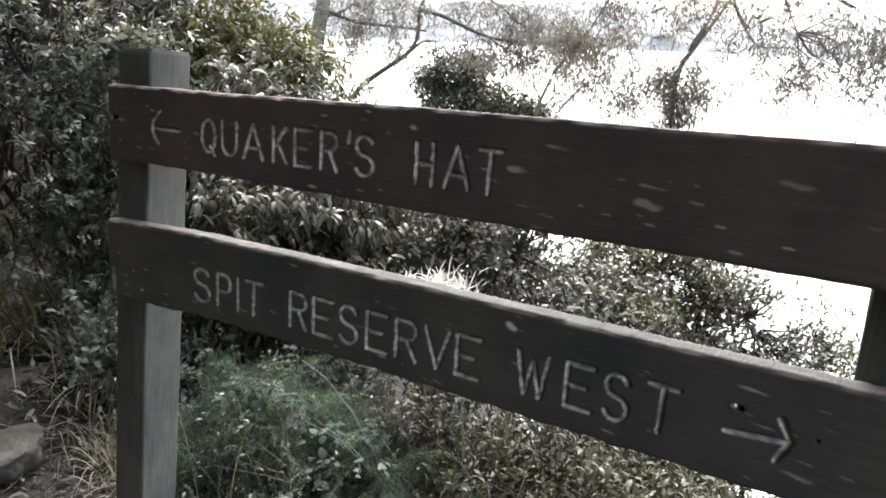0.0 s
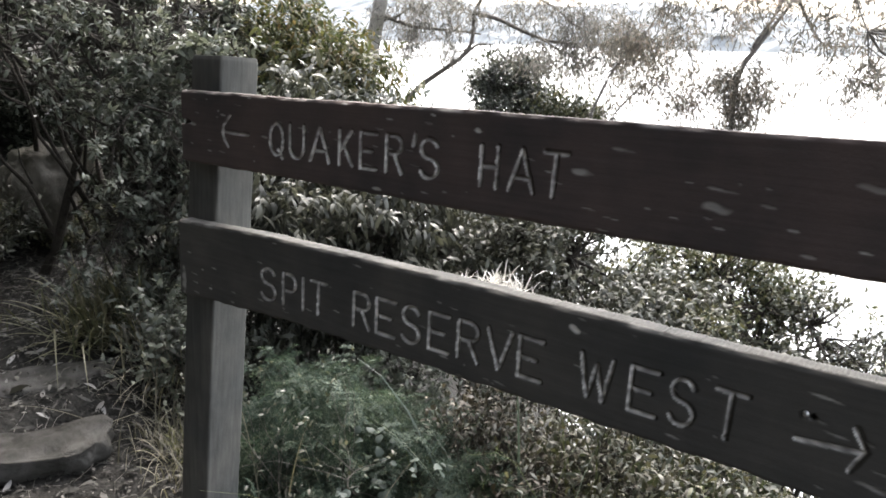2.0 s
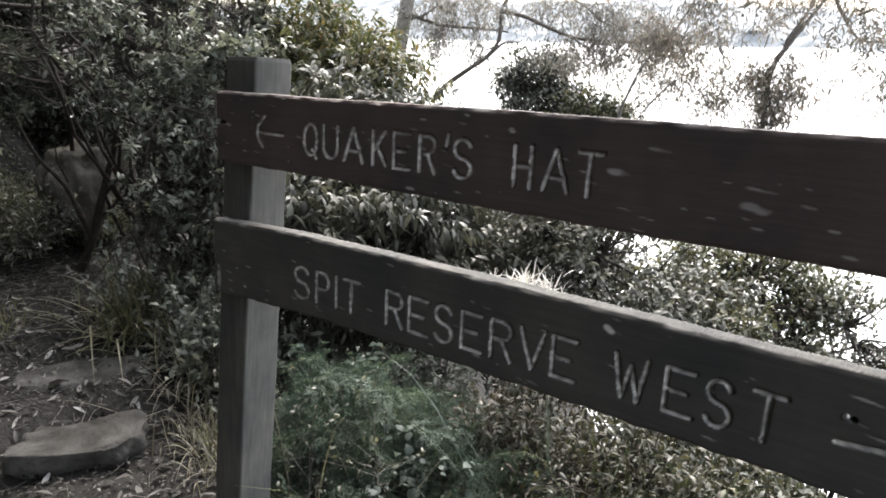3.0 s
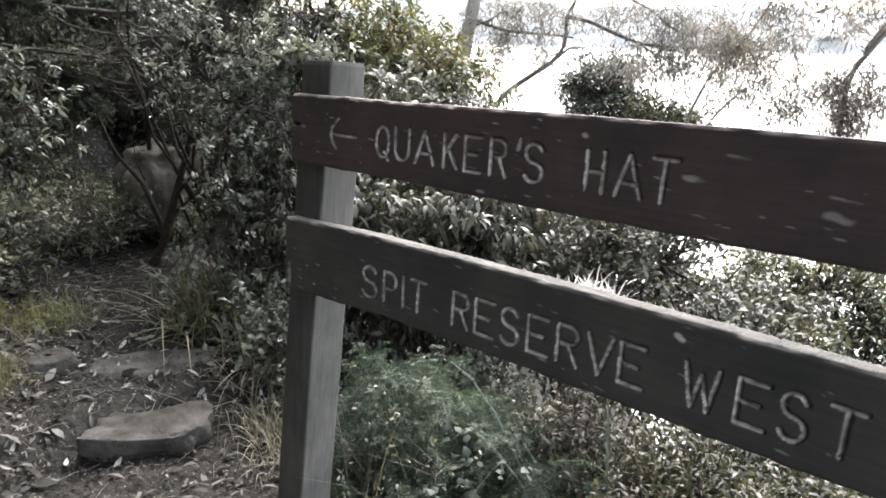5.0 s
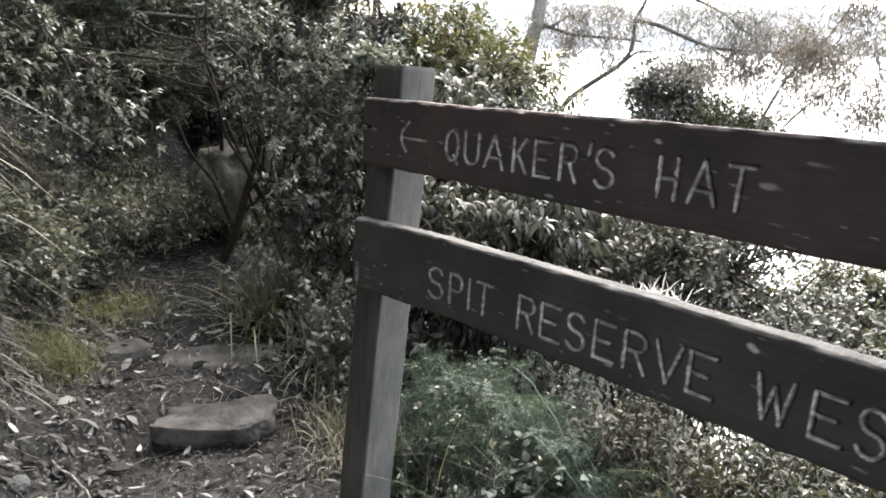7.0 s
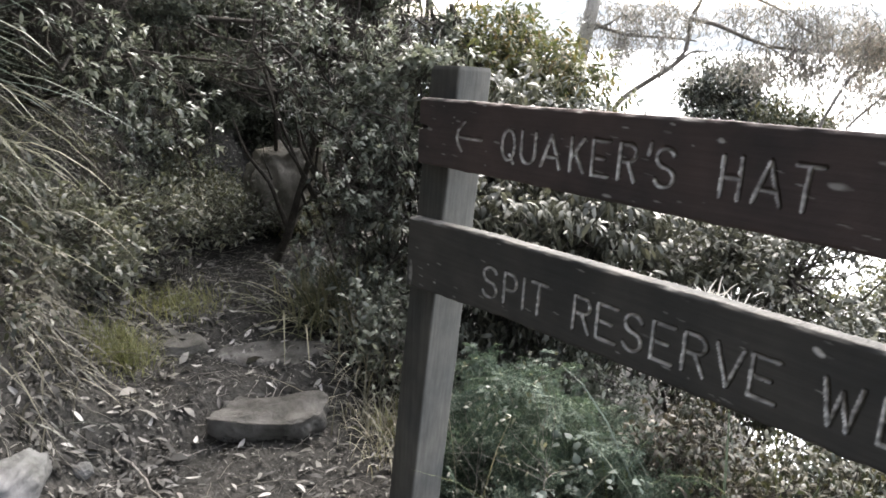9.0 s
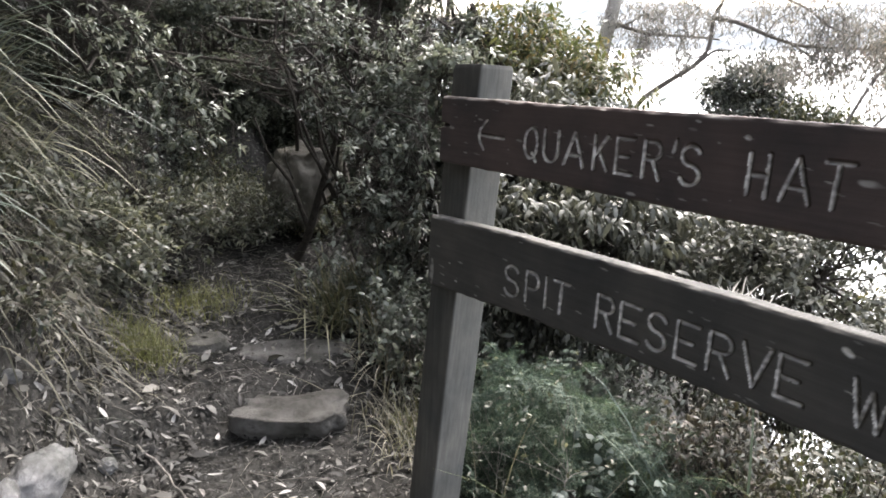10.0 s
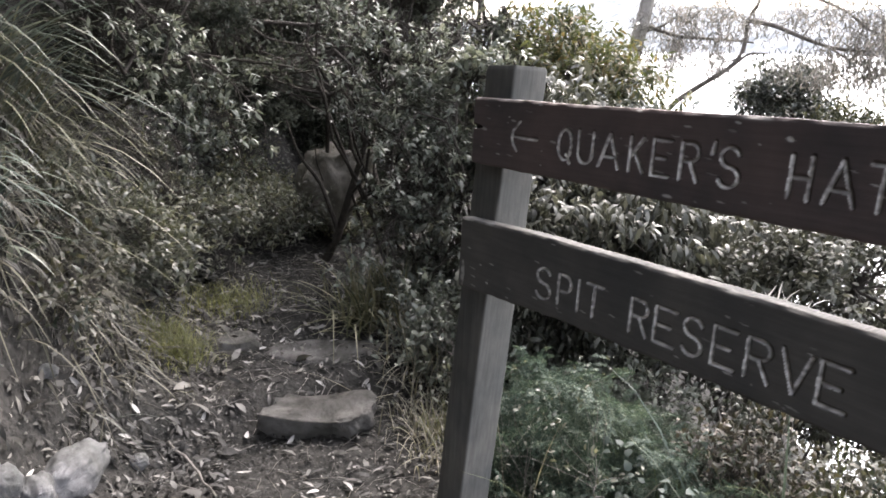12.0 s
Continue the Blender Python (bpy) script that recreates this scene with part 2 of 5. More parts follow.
def tubes(lines, sides=6):
    """Tapered tubes along lines of (points, radii): points and quads."""
    vs, fs, at = [], [], 0
    ang = np.linspace(0, 2 * np.pi, sides, endpoint=False)
    for pts, rad in lines:
        pts = np.asarray(pts, float)
        d = np.gradient(pts, axis=0)
        d /= np.linalg.norm(d, axis=1)[:, None] + 1e-9
        ref = np.where(np.abs(d[:, 2:3]) > 0.9, [[1.0, 0, 0]], [[0, 0, 1.0]])
        u = np.cross(d, ref)
        u /= np.linalg.norm(u, axis=1)[:, None] + 1e-9
        w = np.cross(d, u)
        ring = pts[:, None] + np.asarray(rad)[:, None, None] * (np.cos(ang)[None, :, None] * u[:, None] + np.sin(ang)[None, :, None] * w[:, None])
        vs.append(ring.reshape(-1, 3))
        i = np.arange(len(pts) - 1)[:, None] * sides
        j = np.arange(sides)[None]
        k = (j + 1) % sides
        fs.append((at + np.stack([i + j, i + k, i + sides + k, i + sides + j], -1)).reshape(-1, 4))
        at += len(pts) * sides
    return np.concatenate(vs), np.concatenate(fs)


def bend(a, b, rng, n=6, wander=0.12, sag=0.0):
    """A wandering line from a to b."""
    a, b = np.asarray(a, float), np.asarray(b, float)
    s = np.linspace(0, 1, n)[:, None]
    size = np.linalg.norm(b - a)
    p = a + (b - a) * s
    mid = np.sin(np.pi * s)
    p = p + mid * rng.normal(0, wander * size, 3) + np.sin(2 * np.pi * s) * rng.normal(0, wander * size * 0.6, 3)
    p[:, 2] -= sag * size * s[:, 0] ** 2
    p[1:-1] += rng.normal(0, 0.02 * size, (n - 2, 3))
    return p


def unit(v):
    return v / (np.linalg.norm(v, axis=-1, keepdims=True) + 1e-9)


def leaves(at, way, up, length, width, fold=0.25):
    """Oval, arched leaves of six points along ways: points and quads with doubled end corners left out as triangles."""
    way = unit(way)
    side = unit(np.cross(way, up))
    nor = np.cross(side, way)
    length, width = length[:, None], width[:, None]
    arch = nor * length * 0.10
    curl = nor * width * fold * 0.5
    a = at + way * length * 0.28 + arch * 0.7
    b = at + way * length * 0.66 + arch * 0.7
    v = np.stack([at, a + side * width * 0.46 + curl, a - side * width * 0.46 + curl * 0.2, b + side * width * 0.42 + curl * 0.3, b - side * width * 0.42 + curl, at + way * length - arch * 0.4], 1).reshape(-1, 3)
    i = np.arange(len(at))[:, None] * 6
    f = np.concatenate([i + [0, 1, 2], i + [1, 3, 2], i + [2, 3, 4], i + [3, 5, 4]], 1).reshape(-1, 3)
    return v, f


def leaflets(at, way, up, length, width):
    """Narrow four-cornered leaflets: points and triangles."""
    way = unit(way)
    side = unit(np.cross(way, up)) * width[:, None] * 0.5
    mid = at + way * length[:, None] * 0.45
    v = np.stack([at, mid + side, at + way * length[:, None], mid - side], 1).reshape(-1, 3)
    i = np.arange(len(at))[:, None] * 4
    f = np.concatenate([i + [0, 1, 2], i + [0, 2, 3]], 1).reshape(-1, 3)
    return v, f


def strips(root, way, up_len, length, width, droop, rng, seg=6):
    """Arching tapered blades from roots: points and quads."""
    n = len(root)
    s = np.linspace(0, 1, seg)
    way = unit(way)
    flat = unit(np.stack([way[:, 0], way[:, 1], np.zeros(n)], 1))
    side = np.cross(flat, [0, 0, 1.0])
    p = root[:, None] + way[:, None] * (length[:, None] * s)[..., None]
    p = p + flat[:, None] * (droop * length)[:, None, None] * (s ** 2)[None, :, None] * 0.45
    p[:, :, 2] -= (droop * length)[:, None] * (s ** 2.9)[None]
    p = p + side[:, None] * (rng.normal(0, 0.06, n) * length)[:, None, None] * (s ** 2)[None, :, None]
    w = (width[:, None] * (1 - s ** 2.5) * 0.5 + 0.0003)[..., None] * side[:, None]
    v = np.stack([p - w, p + w], 2).reshape(-1, 3)
    i = np.arange(n)[:, None, None] * seg * 2 + np.arange(seg - 1)[None, :, None] * 2
    f = (i + np.array([0, 1, 3, 2])).reshape(-1, 4)
    return v, f


# ---- the lie of the land ----
WX = np.array([-60, -8, -6, -4, -3.2, -2.55, -1.7, -1.0, 0.0, 1.0, 4.0, 60])
WY = np.array([26, 4.6, 3.5, 2.0, 1.1, 0.42, 0.25, 0.0, -0.45, -0.85, -1.6, -20])


def ground_z(x, y):
    """Height of the ground: a path along a slope, a bank above it, a steep fall to the water below it."""
    x, y = np.asarray(x, float), np.asarray(y, float)
    s = y - np.interp(x, WX, WY)
    rise = 0.10 / (1 + np.exp((x + 1.08) * 30)) + 0.05 / (1 + np.exp((x + 1.65) * 18)) + 0.05 * np.clip(-1.7 - x, 0, 12)
    half = 0.42
    down = np.clip(s - half - 0.05, 0, None)
    fall = np.where(down < 0.6, 0.5 * down * down / 0.6 * 0.8, 0.8 * (down - 0.3))
    upb = np.clip(-s - half, 0, None)
    # the unseen upper bank climbs steeply to cut off sky light behind the camera
    bank = np.interp(upb, (0, 0.2, 0.45, 0.85, 1.4, 10, 60), (0, 0.06, 0.3, 1.25, 2.2, 15.5, 16.5))
    bank = bank * np.interp(x, (-3.6, -2.4), (0.62, 1.0))
    lump = 0.03 * np.sin(x * 3.1 + y * 1.7) * np.sin(y * 2.9 - x * 1.3) + 0.015 * np.sin(x * 9.3 - y * 4.1) * np.sin(y * 8.1 + x * 3.3)
    lump = lump * np.clip(0.3 + np.abs(s), 0.3, 2.5)
    return np.maximum(rise - fall + np.minimum(bank, 16.5) + lump, -9.0)


def axis(fine0, fine1, step, far0, far1):
    mid = np.arange(fine0, fine1, step)
    lo = fine0 - np.geomspace(step * 2, fine0 - far0, 34)[::-1]
    hi = fine1 + np.geomspace(step * 2, far1 - fine1, 34)
    return np.concatenate([lo, mid, hi])


gx, gy = axis(-5.0, 2.6, 0.04, -900, 900), axis(-2.6, 3.0, 0.04, -500, 60)
X, Y = np.meshgrid(gx, gy, indexing="ij")
Z = ground_z(X, Y) + np.where((np.abs(X) < 6) & (np.abs(Y) < 4), np.random.default_rng(3).normal(0, 0.004, X.shape), 0)
i = (np.arange(len(gx) - 1)[:, None] * len(gy) + np.arange(len(gy) - 1)[None]).reshape(-1, 1)
ground = part("ground", mesh("ground", np.stack([X, Y, Z], -1).reshape(-1, 3), i + np.array([0, len(gy), len(gy) + 1, 1]), SOIL, True))
tagged(ground, "bare brown trodden soil of a bush track on a slope", "ground", kind="structure")

LEVEL = -6.0
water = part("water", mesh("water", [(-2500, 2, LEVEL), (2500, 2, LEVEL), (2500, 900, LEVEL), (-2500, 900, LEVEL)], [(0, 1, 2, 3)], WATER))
tagged(water, "harbour water with small ripples, its glare put into a pale colour", "water", kind="structure")


def far_shore(name, y0, depth, height, seed, label):
    xs, ys = np.linspace(-900, 700, 420), np.linspace(0, 1, 22)
    A, B = np.meshgrid(xs, ys, indexing="ij")
    rng = np.random.default_rng(seed)
    ph = rng.uniform(0, 6.28, 6)
    ridge = 0.62 + 0.25 * np.sin(A / 130 + ph[0]) + 0.13 * np.sin(A / 47 + ph[1]) + 0.05 * np.sin(A / 13 + ph[2])
    H = LEVEL - 0.5 + height * ridge * np.sin(np.pi * 0.5 * np.clip(B * 1.2, 0, 1)) ** 0.8
    H += np.where(B > 0.02, rng.uniform(0, 3.0, A.shape), 0)
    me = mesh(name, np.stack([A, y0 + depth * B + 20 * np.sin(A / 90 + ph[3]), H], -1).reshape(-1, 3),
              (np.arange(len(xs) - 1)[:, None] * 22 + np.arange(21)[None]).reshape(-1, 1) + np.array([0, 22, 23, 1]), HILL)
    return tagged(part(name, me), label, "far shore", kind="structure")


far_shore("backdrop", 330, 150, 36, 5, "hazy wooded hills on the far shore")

# ---- the sign ----
# The sign leans back a little: its own upright frame is turned into the world about a point on the boards.
LEAN = Matrix(((0.99966, 0.00112, -0.02602), (0.00112, 0.99631, 0.08577), (0.02602, -0.08577, 0.99598))).to_4x4()
ABOUT = Matrix.Translation((0.9, 0, 1.3))
SIGN = ABOUT @ LEAN @ ABOUT.inverted()


def bow(cx, cy, rx, ry, d0, d1):
    return [(cx + rx * math.cos(radians(d)), cy + ry * math.sin(radians(d))) for d in np.linspace(d0, d1, 12)]


STROKES = {
    "Q": [bow(0.5, 0.5, 0.5, 0.5, 0, 360), [(0.6, 0.2), (0.95, -0.08)]],
    "U": [[(0, 1), (0, 0.35)] + bow(0.5, 0.35, 0.5, 0.35, 180, 360) + [(1, 0.35), (1, 1)]],
    "A": [[(0, 0), (0.5, 1), (1, 0)], [(0.2, 0.32), (0.8, 0.32)]],
    "K": [[(0, 0), (0, 1)], [(0.9, 1), (0.05, 0.42)], [(0.3, 0.58), (1, 0)]],
    "E": [[(1, 1), (0, 1), (0, 0), (1, 0)], [(0, 0.5), (0.75, 0.5)]],
    "R": [[(0, 0), (0, 1), (0.55, 1)] + bow(0.55, 0.76, 0.42, 0.24, 90, -90) + [(0, 0.52)], [(0.5, 0.52), (1, 0)]],
    "'": [[(0.5, 1.1), (0.3, 0.8)]],
    "S": [bow(0.5, 0.76, 0.46, 0.25, 20, 270)[:-1] + bow(0.5, 0.25, 0.5, 0.26, 90, -160)],
    "H": [[(0, 0), (0, 1)], [(1, 0), (1, 1)], [(0, 0.5), (1, 0.5)]],
    "T": [[(0, 1), (1, 1)], [(0.5, 1), (0.45, 0)]],
    "P": [[(0, 0), (0, 1), (0.5, 1)] + bow(0.5, 0.73, 0.45, 0.27, 90, -90) + [(0, 0.46)]],
    "I": [[(0.5, 0), (0.5, 1)]],
    "V": [[(0, 1), (0.5, 0), (1, 1)]],
    "W": [[(0, 1), (0.25, 0), (0.5, 0.8), (0.75, 0), (1, 1)]],
}
UPPER_TEXT = (("Q", 0.508, 0.546), ("U", 0.565, 0.604), ("A", 0.622, 0.671), ("K", 0.697, 0.729), ("E", 0.748, 0.785), ("R", 0.808, 0.842), ("'", 0.862, 0.876),
              ("S", 0.881, 0.917), ("H", 0.999, 1.028), ("A", 1.050, 1.091), ("T", 1.107, 1.143))
LOWER_TEXT = (("S", 0.479, 0.524), ("P", 0.548, 0.586), ("I", 0.600, 0.612), ("T", 0.629, 0.670), ("R", 0.742, 0.781), ("E", 0.798, 0.842), ("S", 0.858, 0.896), ("E", 0.917, 0.957),
              ("R", 0.977, 1.016), ("V", 1.033, 1.077), ("E", 1.091, 1.130), ("W", 1.193, 1.241), ("E", 1.268, 1.305), ("S", 1.323, 1.354), ("T", 1.380, 1.417))


def lines_of(text, z0, z1):
    out = []
    for ch, x0, x1 in text:
        for st in STROKES[ch]:
            out.append([(x0 + (x1 - x0) * u, z0(x0) + (z1(x0) - z0(x0)) * v) for u, v in st])
    return out


def sign_board(name, label, x0, x1, low, high, lines, scars, mat, seed, notch, pits=()):
    """A thick board whose front is routed with letters; low and high give its edges along its length."""
    rng = np.random.default_rng(seed)
    step, thick = 0.0016, 0.045
    nx, nz = int((x1 - x0) / step), 98
    xs = np.linspace(x0, x1, nx)
    v = np.linspace(0, 1, nz)
    PX = np.repeat(xs[:, None], nz, 1)
    lo, hi = low(xs)[:, None], high(xs)[:, None]
    PZ = lo + (hi - lo) * v[None]
    edge = np.minimum(PZ - lo, hi - PZ)
    wob = sum(np.sin(PX * k + p) * q for k, p, q in ((7, 1.0, 0.0009), (23, seed, 0.0004), (61, 2.0 * seed, 0.00015)))
    PZ = PZ + wob * (v[None] * 2 - 1)
    depth = 0.004 * np.exp(-(edge / 0.003) ** 2) * (1 + 0.8 * np.sin(PX * 31 + seed) * np.sin(PX * 83))
    end = np.minimum(PX - x0, x1 - PX)
    depth += 0.004 * np.exp(-(end / 0.003) ** 2)
    wear_and_glint = np.zeros_like(PX)
    # routed grooves
    dist, lit_paint = np.full_like(PX, 1.0), np.full_like(PX, 1.0)
    for ln in lines:
        for (ax, az), (bx, bz) in zip(ln, ln[1:]):
            k0, k1 = np.searchsorted(xs, (min(ax, bx) - 0.012, max(ax, bx) + 0.012))
            if k1 <= k0:
                continue
            qx, qz = PX[k0:k1] - ax, PZ[k0:k1] - az
            dx, dz = bx - ax, bz - az
            s = np.clip((qx * dx + qz * dz) / (dx * dx + dz * dz + 1e-12), 0, 1)
            dist[k0:k1] = np.minimum(dist[k0:k1], np.hypot(qx - s * dx, qz - s * dz))
            qx, qz = qx + 0.0024, qz + 0.0016
            s = np.clip((qx * dx + qz * dz) / (dx * dx + dz * dz + 1e-12), 0, 1)
            lit_paint[k0:k1] = np.minimum(lit_paint[k0:k1], np.hypot(qx - s * dx, qz - s * dz))
    half = 0.0043 + 0.0007 * np.sin(PX * 140) * np.sin(PZ * 190 + 1)
    groove = np.clip(1 - dist / half, 0, 1)
    depth += 0.0066 * groove ** 0.7
    blot = 0.5 + 0.5 * np.sin(PX * 95 + 3 * np.sin(PZ * 120)) * np.sin(PZ * 170 + 2 * np.sin(PX * 90 + seed))
    patchy = np.clip(0.72 + 0.55 * np.sin(PX * 41 + seed) * np.sin(PZ * 57 + 2 * np.sin(PX * 23)), 0.25, 1.15)
    # Old paintwork shifted to the lower left flank; caught light is painted in
    wear_and_glint = np.maximum(wear_and_glint, np.clip(2.0 - lit_paint / 0.0016, 0, 1) * np.clip(0.28 + 1.1 * blot * patchy, 0, 1) * (dist < half))
    # chips and scars, mostly drawn out along the grain
    marks = [(cx, cz, rx, rz, amt) for cx, cz, rx, rz, amt in scars]
    for _ in range(70):
        cx = rng.uniform(x0, x1)
        f = rng.beta(1.2, 1.2)
        marks.append((cx, float(low(cx) + (high(cx) - low(cx)) * f), rng.uniform(0.003, 0.013), rng.uniform(0.0008, 0.0022), rng.uniform(0.08, 0.4)))
    for cx, cz, rx, rz, amt in marks:
        k0, k1 = np.searchsorted(xs, (cx - rx * 1.6, cx + rx * 1.6))
        if k1 <= k0:
            continue
        ax, az = (PX[k0:k1] - cx) / rx, (PZ[k0:k1] - cz + 0.1 * (PX[k0:k1] - cx)) / rz
        m = np.clip(1.25 - (ax * ax + az * az) - 0.5 * np.sin(PX[k0:k1] * 190 + cx * 50) * np.sin(PZ[k0:k1] * 310 + cx * 31), 0, 1)
        depth[k0:k1] += 0.0012 * m
        wear_and_glint[k0:k1] = np.maximum(wear_and_glint[k0:k1], m * amt)
    # worn upper arris
    streak = np.clip(np.sin(PX * 17 + seed) + 0.8 * np.sin(PX * 39 + 2 * seed) + 0.6 * np.sin(PX * 97 + seed) - 0.6, 0, 1)
    wear_and_glint = np.maximum(wear_and_glint, 0.3 * np.exp(-((hi - PZ) / 0.004) ** 2) * streak)
    for cx, cz, r in pits:
        depth += 0.02 * np.clip(1.6 - 1.6 * ((PX - cx) ** 2 + (PZ - cz) ** 2) / r ** 2, 0, 1)
    # a split at the end
    if notch:
        nzc, nw, nl = notch
        m = np.clip(1 - ((PX - x0) / nl) ** 2 - ((PZ - nzc) / nw) ** 2, 0, 1)
        depth += 0.03 * m
    PX = PX + rng.normal(0, 0.0001, PX.shape)
    front = np.stack([PX, depth, PZ], -1).reshape(-1, 3)
    i = (np.arange(nx - 1)[:, None] * nz + np.arange(nz - 1)[None]).reshape(-1, 1)
    faces = [i + np.array([0, nz, nz + 1, 1])]
    # the back, and the four sides that join it to the front
    base = nx * nz
    rim = np.concatenate([np.arange(nx) * nz, (nx - 1) * nz + np.arange(1, nz), np.arange(nx - 2, -1, -1) * nz + nz - 1, np.arange(nz - 2, 0, -1)])
    m = len(rim)
    ring = [front]
    rp = front[rim]
    last, at = rim, base
    for yy in (0.012, 0.024, 0.034, thick):
        q = rp.copy()
        q[:, 1] = yy
        inset = 0.003 if yy == thick else 0.0
        q[:, 2] += np.where(q[:, 2] > np.interp(q[:, 0], xs, ((lo + hi) * 0.5)[:, 0]), -inset, inset) + rng.normal(0, 0.0006, m)
        ring.append(q)
        cur = at + np.arange(m)
        faces.append(np.stack([last, cur, np.roll(cur, -1), np.roll(last, -1)], 1))
        last, at = cur, at + m
    # back face as a strip between the lower and the upper rim
    nb = nx
    lowr, upr = last[:nb], last[nb + nz - 2:nb + nz - 2 + nb][::-1]
    faces.append(np.stack([lowr[:-1], upr[:-1], upr[1:], lowr[1:]], 1))
    me = mesh(name, np.concatenate(ring), np.concatenate(faces), mat, True)
    att = me.attributes.new("wear_and_glint", "FLOAT", "POINT")
    w = np.zeros(len(me.vertices), np.float32)
    w[:base] = wear_and_glint.reshape(-1)
    k = at - base
    ex, ey = np.concatenate(ring[1:])[:, 0], np.concatenate(ring[1:])[:, 1]
    lines_along = np.clip(np.sin(ex * 13 + ey * 260 + seed) + 0.8 * np.sin(ex * 37 - ey * 410) + 0.7 * np.sin(ex * 71 + ey * 190 + 2 * seed) - 0.75, 0, 1)
    edge_wear = 0.09 * lines_along * rng.uniform(0.5, 1.0, k) + 0.06 * rng.random(k) ** 4
    tops = np.concatenate(ring[1:])[:, 2] > np.interp(np.concatenate(ring[1:])[:, 0], xs, ((lo + hi) * 0.5)[:, 0])
    w[base:] = edge_wear * tops
    att.data.foreach_set("value", w)
    return part(name, me, sign, label)


def sign_post(label, x_top, dx, width, y0, y1, z_bottom, z_top, seed):
    """A square post with rounded arrises that leans by dx per metre of height."""
    rng = np.random.default_rng(seed)
    prof, r = [], 0.006
    for cx, cy, d0 in ((width / 2 - r, y1 - r, 0), (-width / 2 + r, y1 - r, 90), (-width / 2 + r, y0 + r, 180), (width / 2 - r, y0 + r, 270)):
        for d in (0, 30, 60, 90):
            prof.append((cx + r * math.cos(radians(d0 + d)), cy + r * math.sin(radians(d0 + d))))
    prof = np.array(prof)
    zs = np.concatenate([np.linspace(z_bottom, z_top - 0.012, 60), [z_top - 0.006, z_top - 0.002, z_top]])
    cen = np.array([0, (y0 + y1) / 2])
    rows = []
    for z in zs:
        k = 1.0 if z < z_top - 0.011 else {0: 0.97, 1: 0.9}.get(int(z > z_top - 0.003), 0.9)
        p = (prof - cen) * (1 - (1 - k) * 0.6) + cen
        p = p + rng.normal(0, 0.0004, p.shape)
        rows.append(np.column_stack([p[:, 0] + x_top - dx * (z_top - z), p[:, 1], np.full(len(p), z)]))
    n = len(prof)
    v = np.concatenate(rows + [np.array([[x_top, cen[1], z_top + 0.001]])])
    f = []
    for i in range(len(zs) - 1):
        for j in range(n):
            f.append((i * n + j, i * n + (j + 1) % n, (i + 1) * n + (j + 1) % n, (i + 1) * n + j))
    t, c = (len(zs) - 1) * n, len(v) - 1
    for j in range(0, n, 2):
        f.append((t + j, t + (j + 1) % n, t + (j + 2) % n, c))
    me = mesh("post", v, f, POST, True)
    return part("post", me, sign, label)


sign = thing("trail_sign", "dark-stained timber track sign with two routed boards on posts, leaning back", "sign")
sign.matrix_world = SIGN
arrow_left = [[(0.442, 1.373), (0.360, 1.374)], [(0.383, 1.407), (0.362, 1.388), (0.358, 1.372), (0.362, 1.36), (0.376, 1.344)]]
arrow_right = [[(1.474, 1.099), (1.545, 1.106)], [(1.533, 1.132), (1.546, 1.107), (1.533, 1.080)]]
sign_board("upper_board", "reddish-brown board routed with an arrow and a place name", 0.208, 1.78, lambda x: 1.300 + 0 * np.asarray(x), lambda x: 1.450 + 0 * np.asarray(x),
           lines_of(UPPER_TEXT, lambda x: 1.342, lambda x: 1.402) + arrow_left,
           ((0.990, 1.422, 0.006, 0.004, 0.7), (0.788, 1.310, 0.012, 0.003, 0.5), (1.165, 1.380, 0.016, 0.005, 0.45), (1.346, 1.357, 0.02, 0.006, 0.35), (1.35, 1.379, 0.018, 0.002, 0.3),
            (1.22, 1.415, 0.015, 0.0025, 0.3), (1.509, 1.33, 0.008, 0.0015, 0.5), (1.509, 1.40, 0.02, 0.004, 0.2), (0.246, 1.383, 0.02, 0.004, 0.3), (0.903, 1.44, 0.006, 0.002, 0.5)),
           BOARD_UP, 11, (1.385, 0.006, 0.04))
sign_board("lower_board", "dark brown board routed with a reserve name and an arrow", 0.186, 1.79, lambda x: np.interp(x, (0.18, 0.5, 0.9, 1.8), (0.993, 1.014, 1.027, 1.036)),
           lambda x: np.interp(x, (0.18, 0.5, 1.8), (1.164, 1.179, 1.190)),
           lines_of(LOWER_TEXT, lambda x: np.interp(x, (0.48, 1.4), (1.050, 1.071)), lambda x: np.interp(x, (0.48, 1.4), (1.113, 1.133))) + arrow_right,
           ((1.177, 1.159, 0.0085, 0.006, 0.9), (1.496, 1.158, 0.018, 0.002, 0.5), (0.205, 1.03, 0.008, 0.03, 0.35), (0.305, 1.03, 0.006, 0.002, 0.5), (1.56, 1.068, 0.02, 0.003, 0.35)),
           BOARD_LOW, 23, None, ((1.488, 1.131, 0.0042), (1.572, 1.118, 0.0022)))
sign_post("greyed square timber post with rounded top", 0.238, 0.083, 0.110, 0.0455, 0.143, -0.45, 1.525, 5)
sign_post("dark square timber post behind the boards", 1.648, 0.0, 0.110, 0.0455, 0.143, -1.0, 1.51, 6)


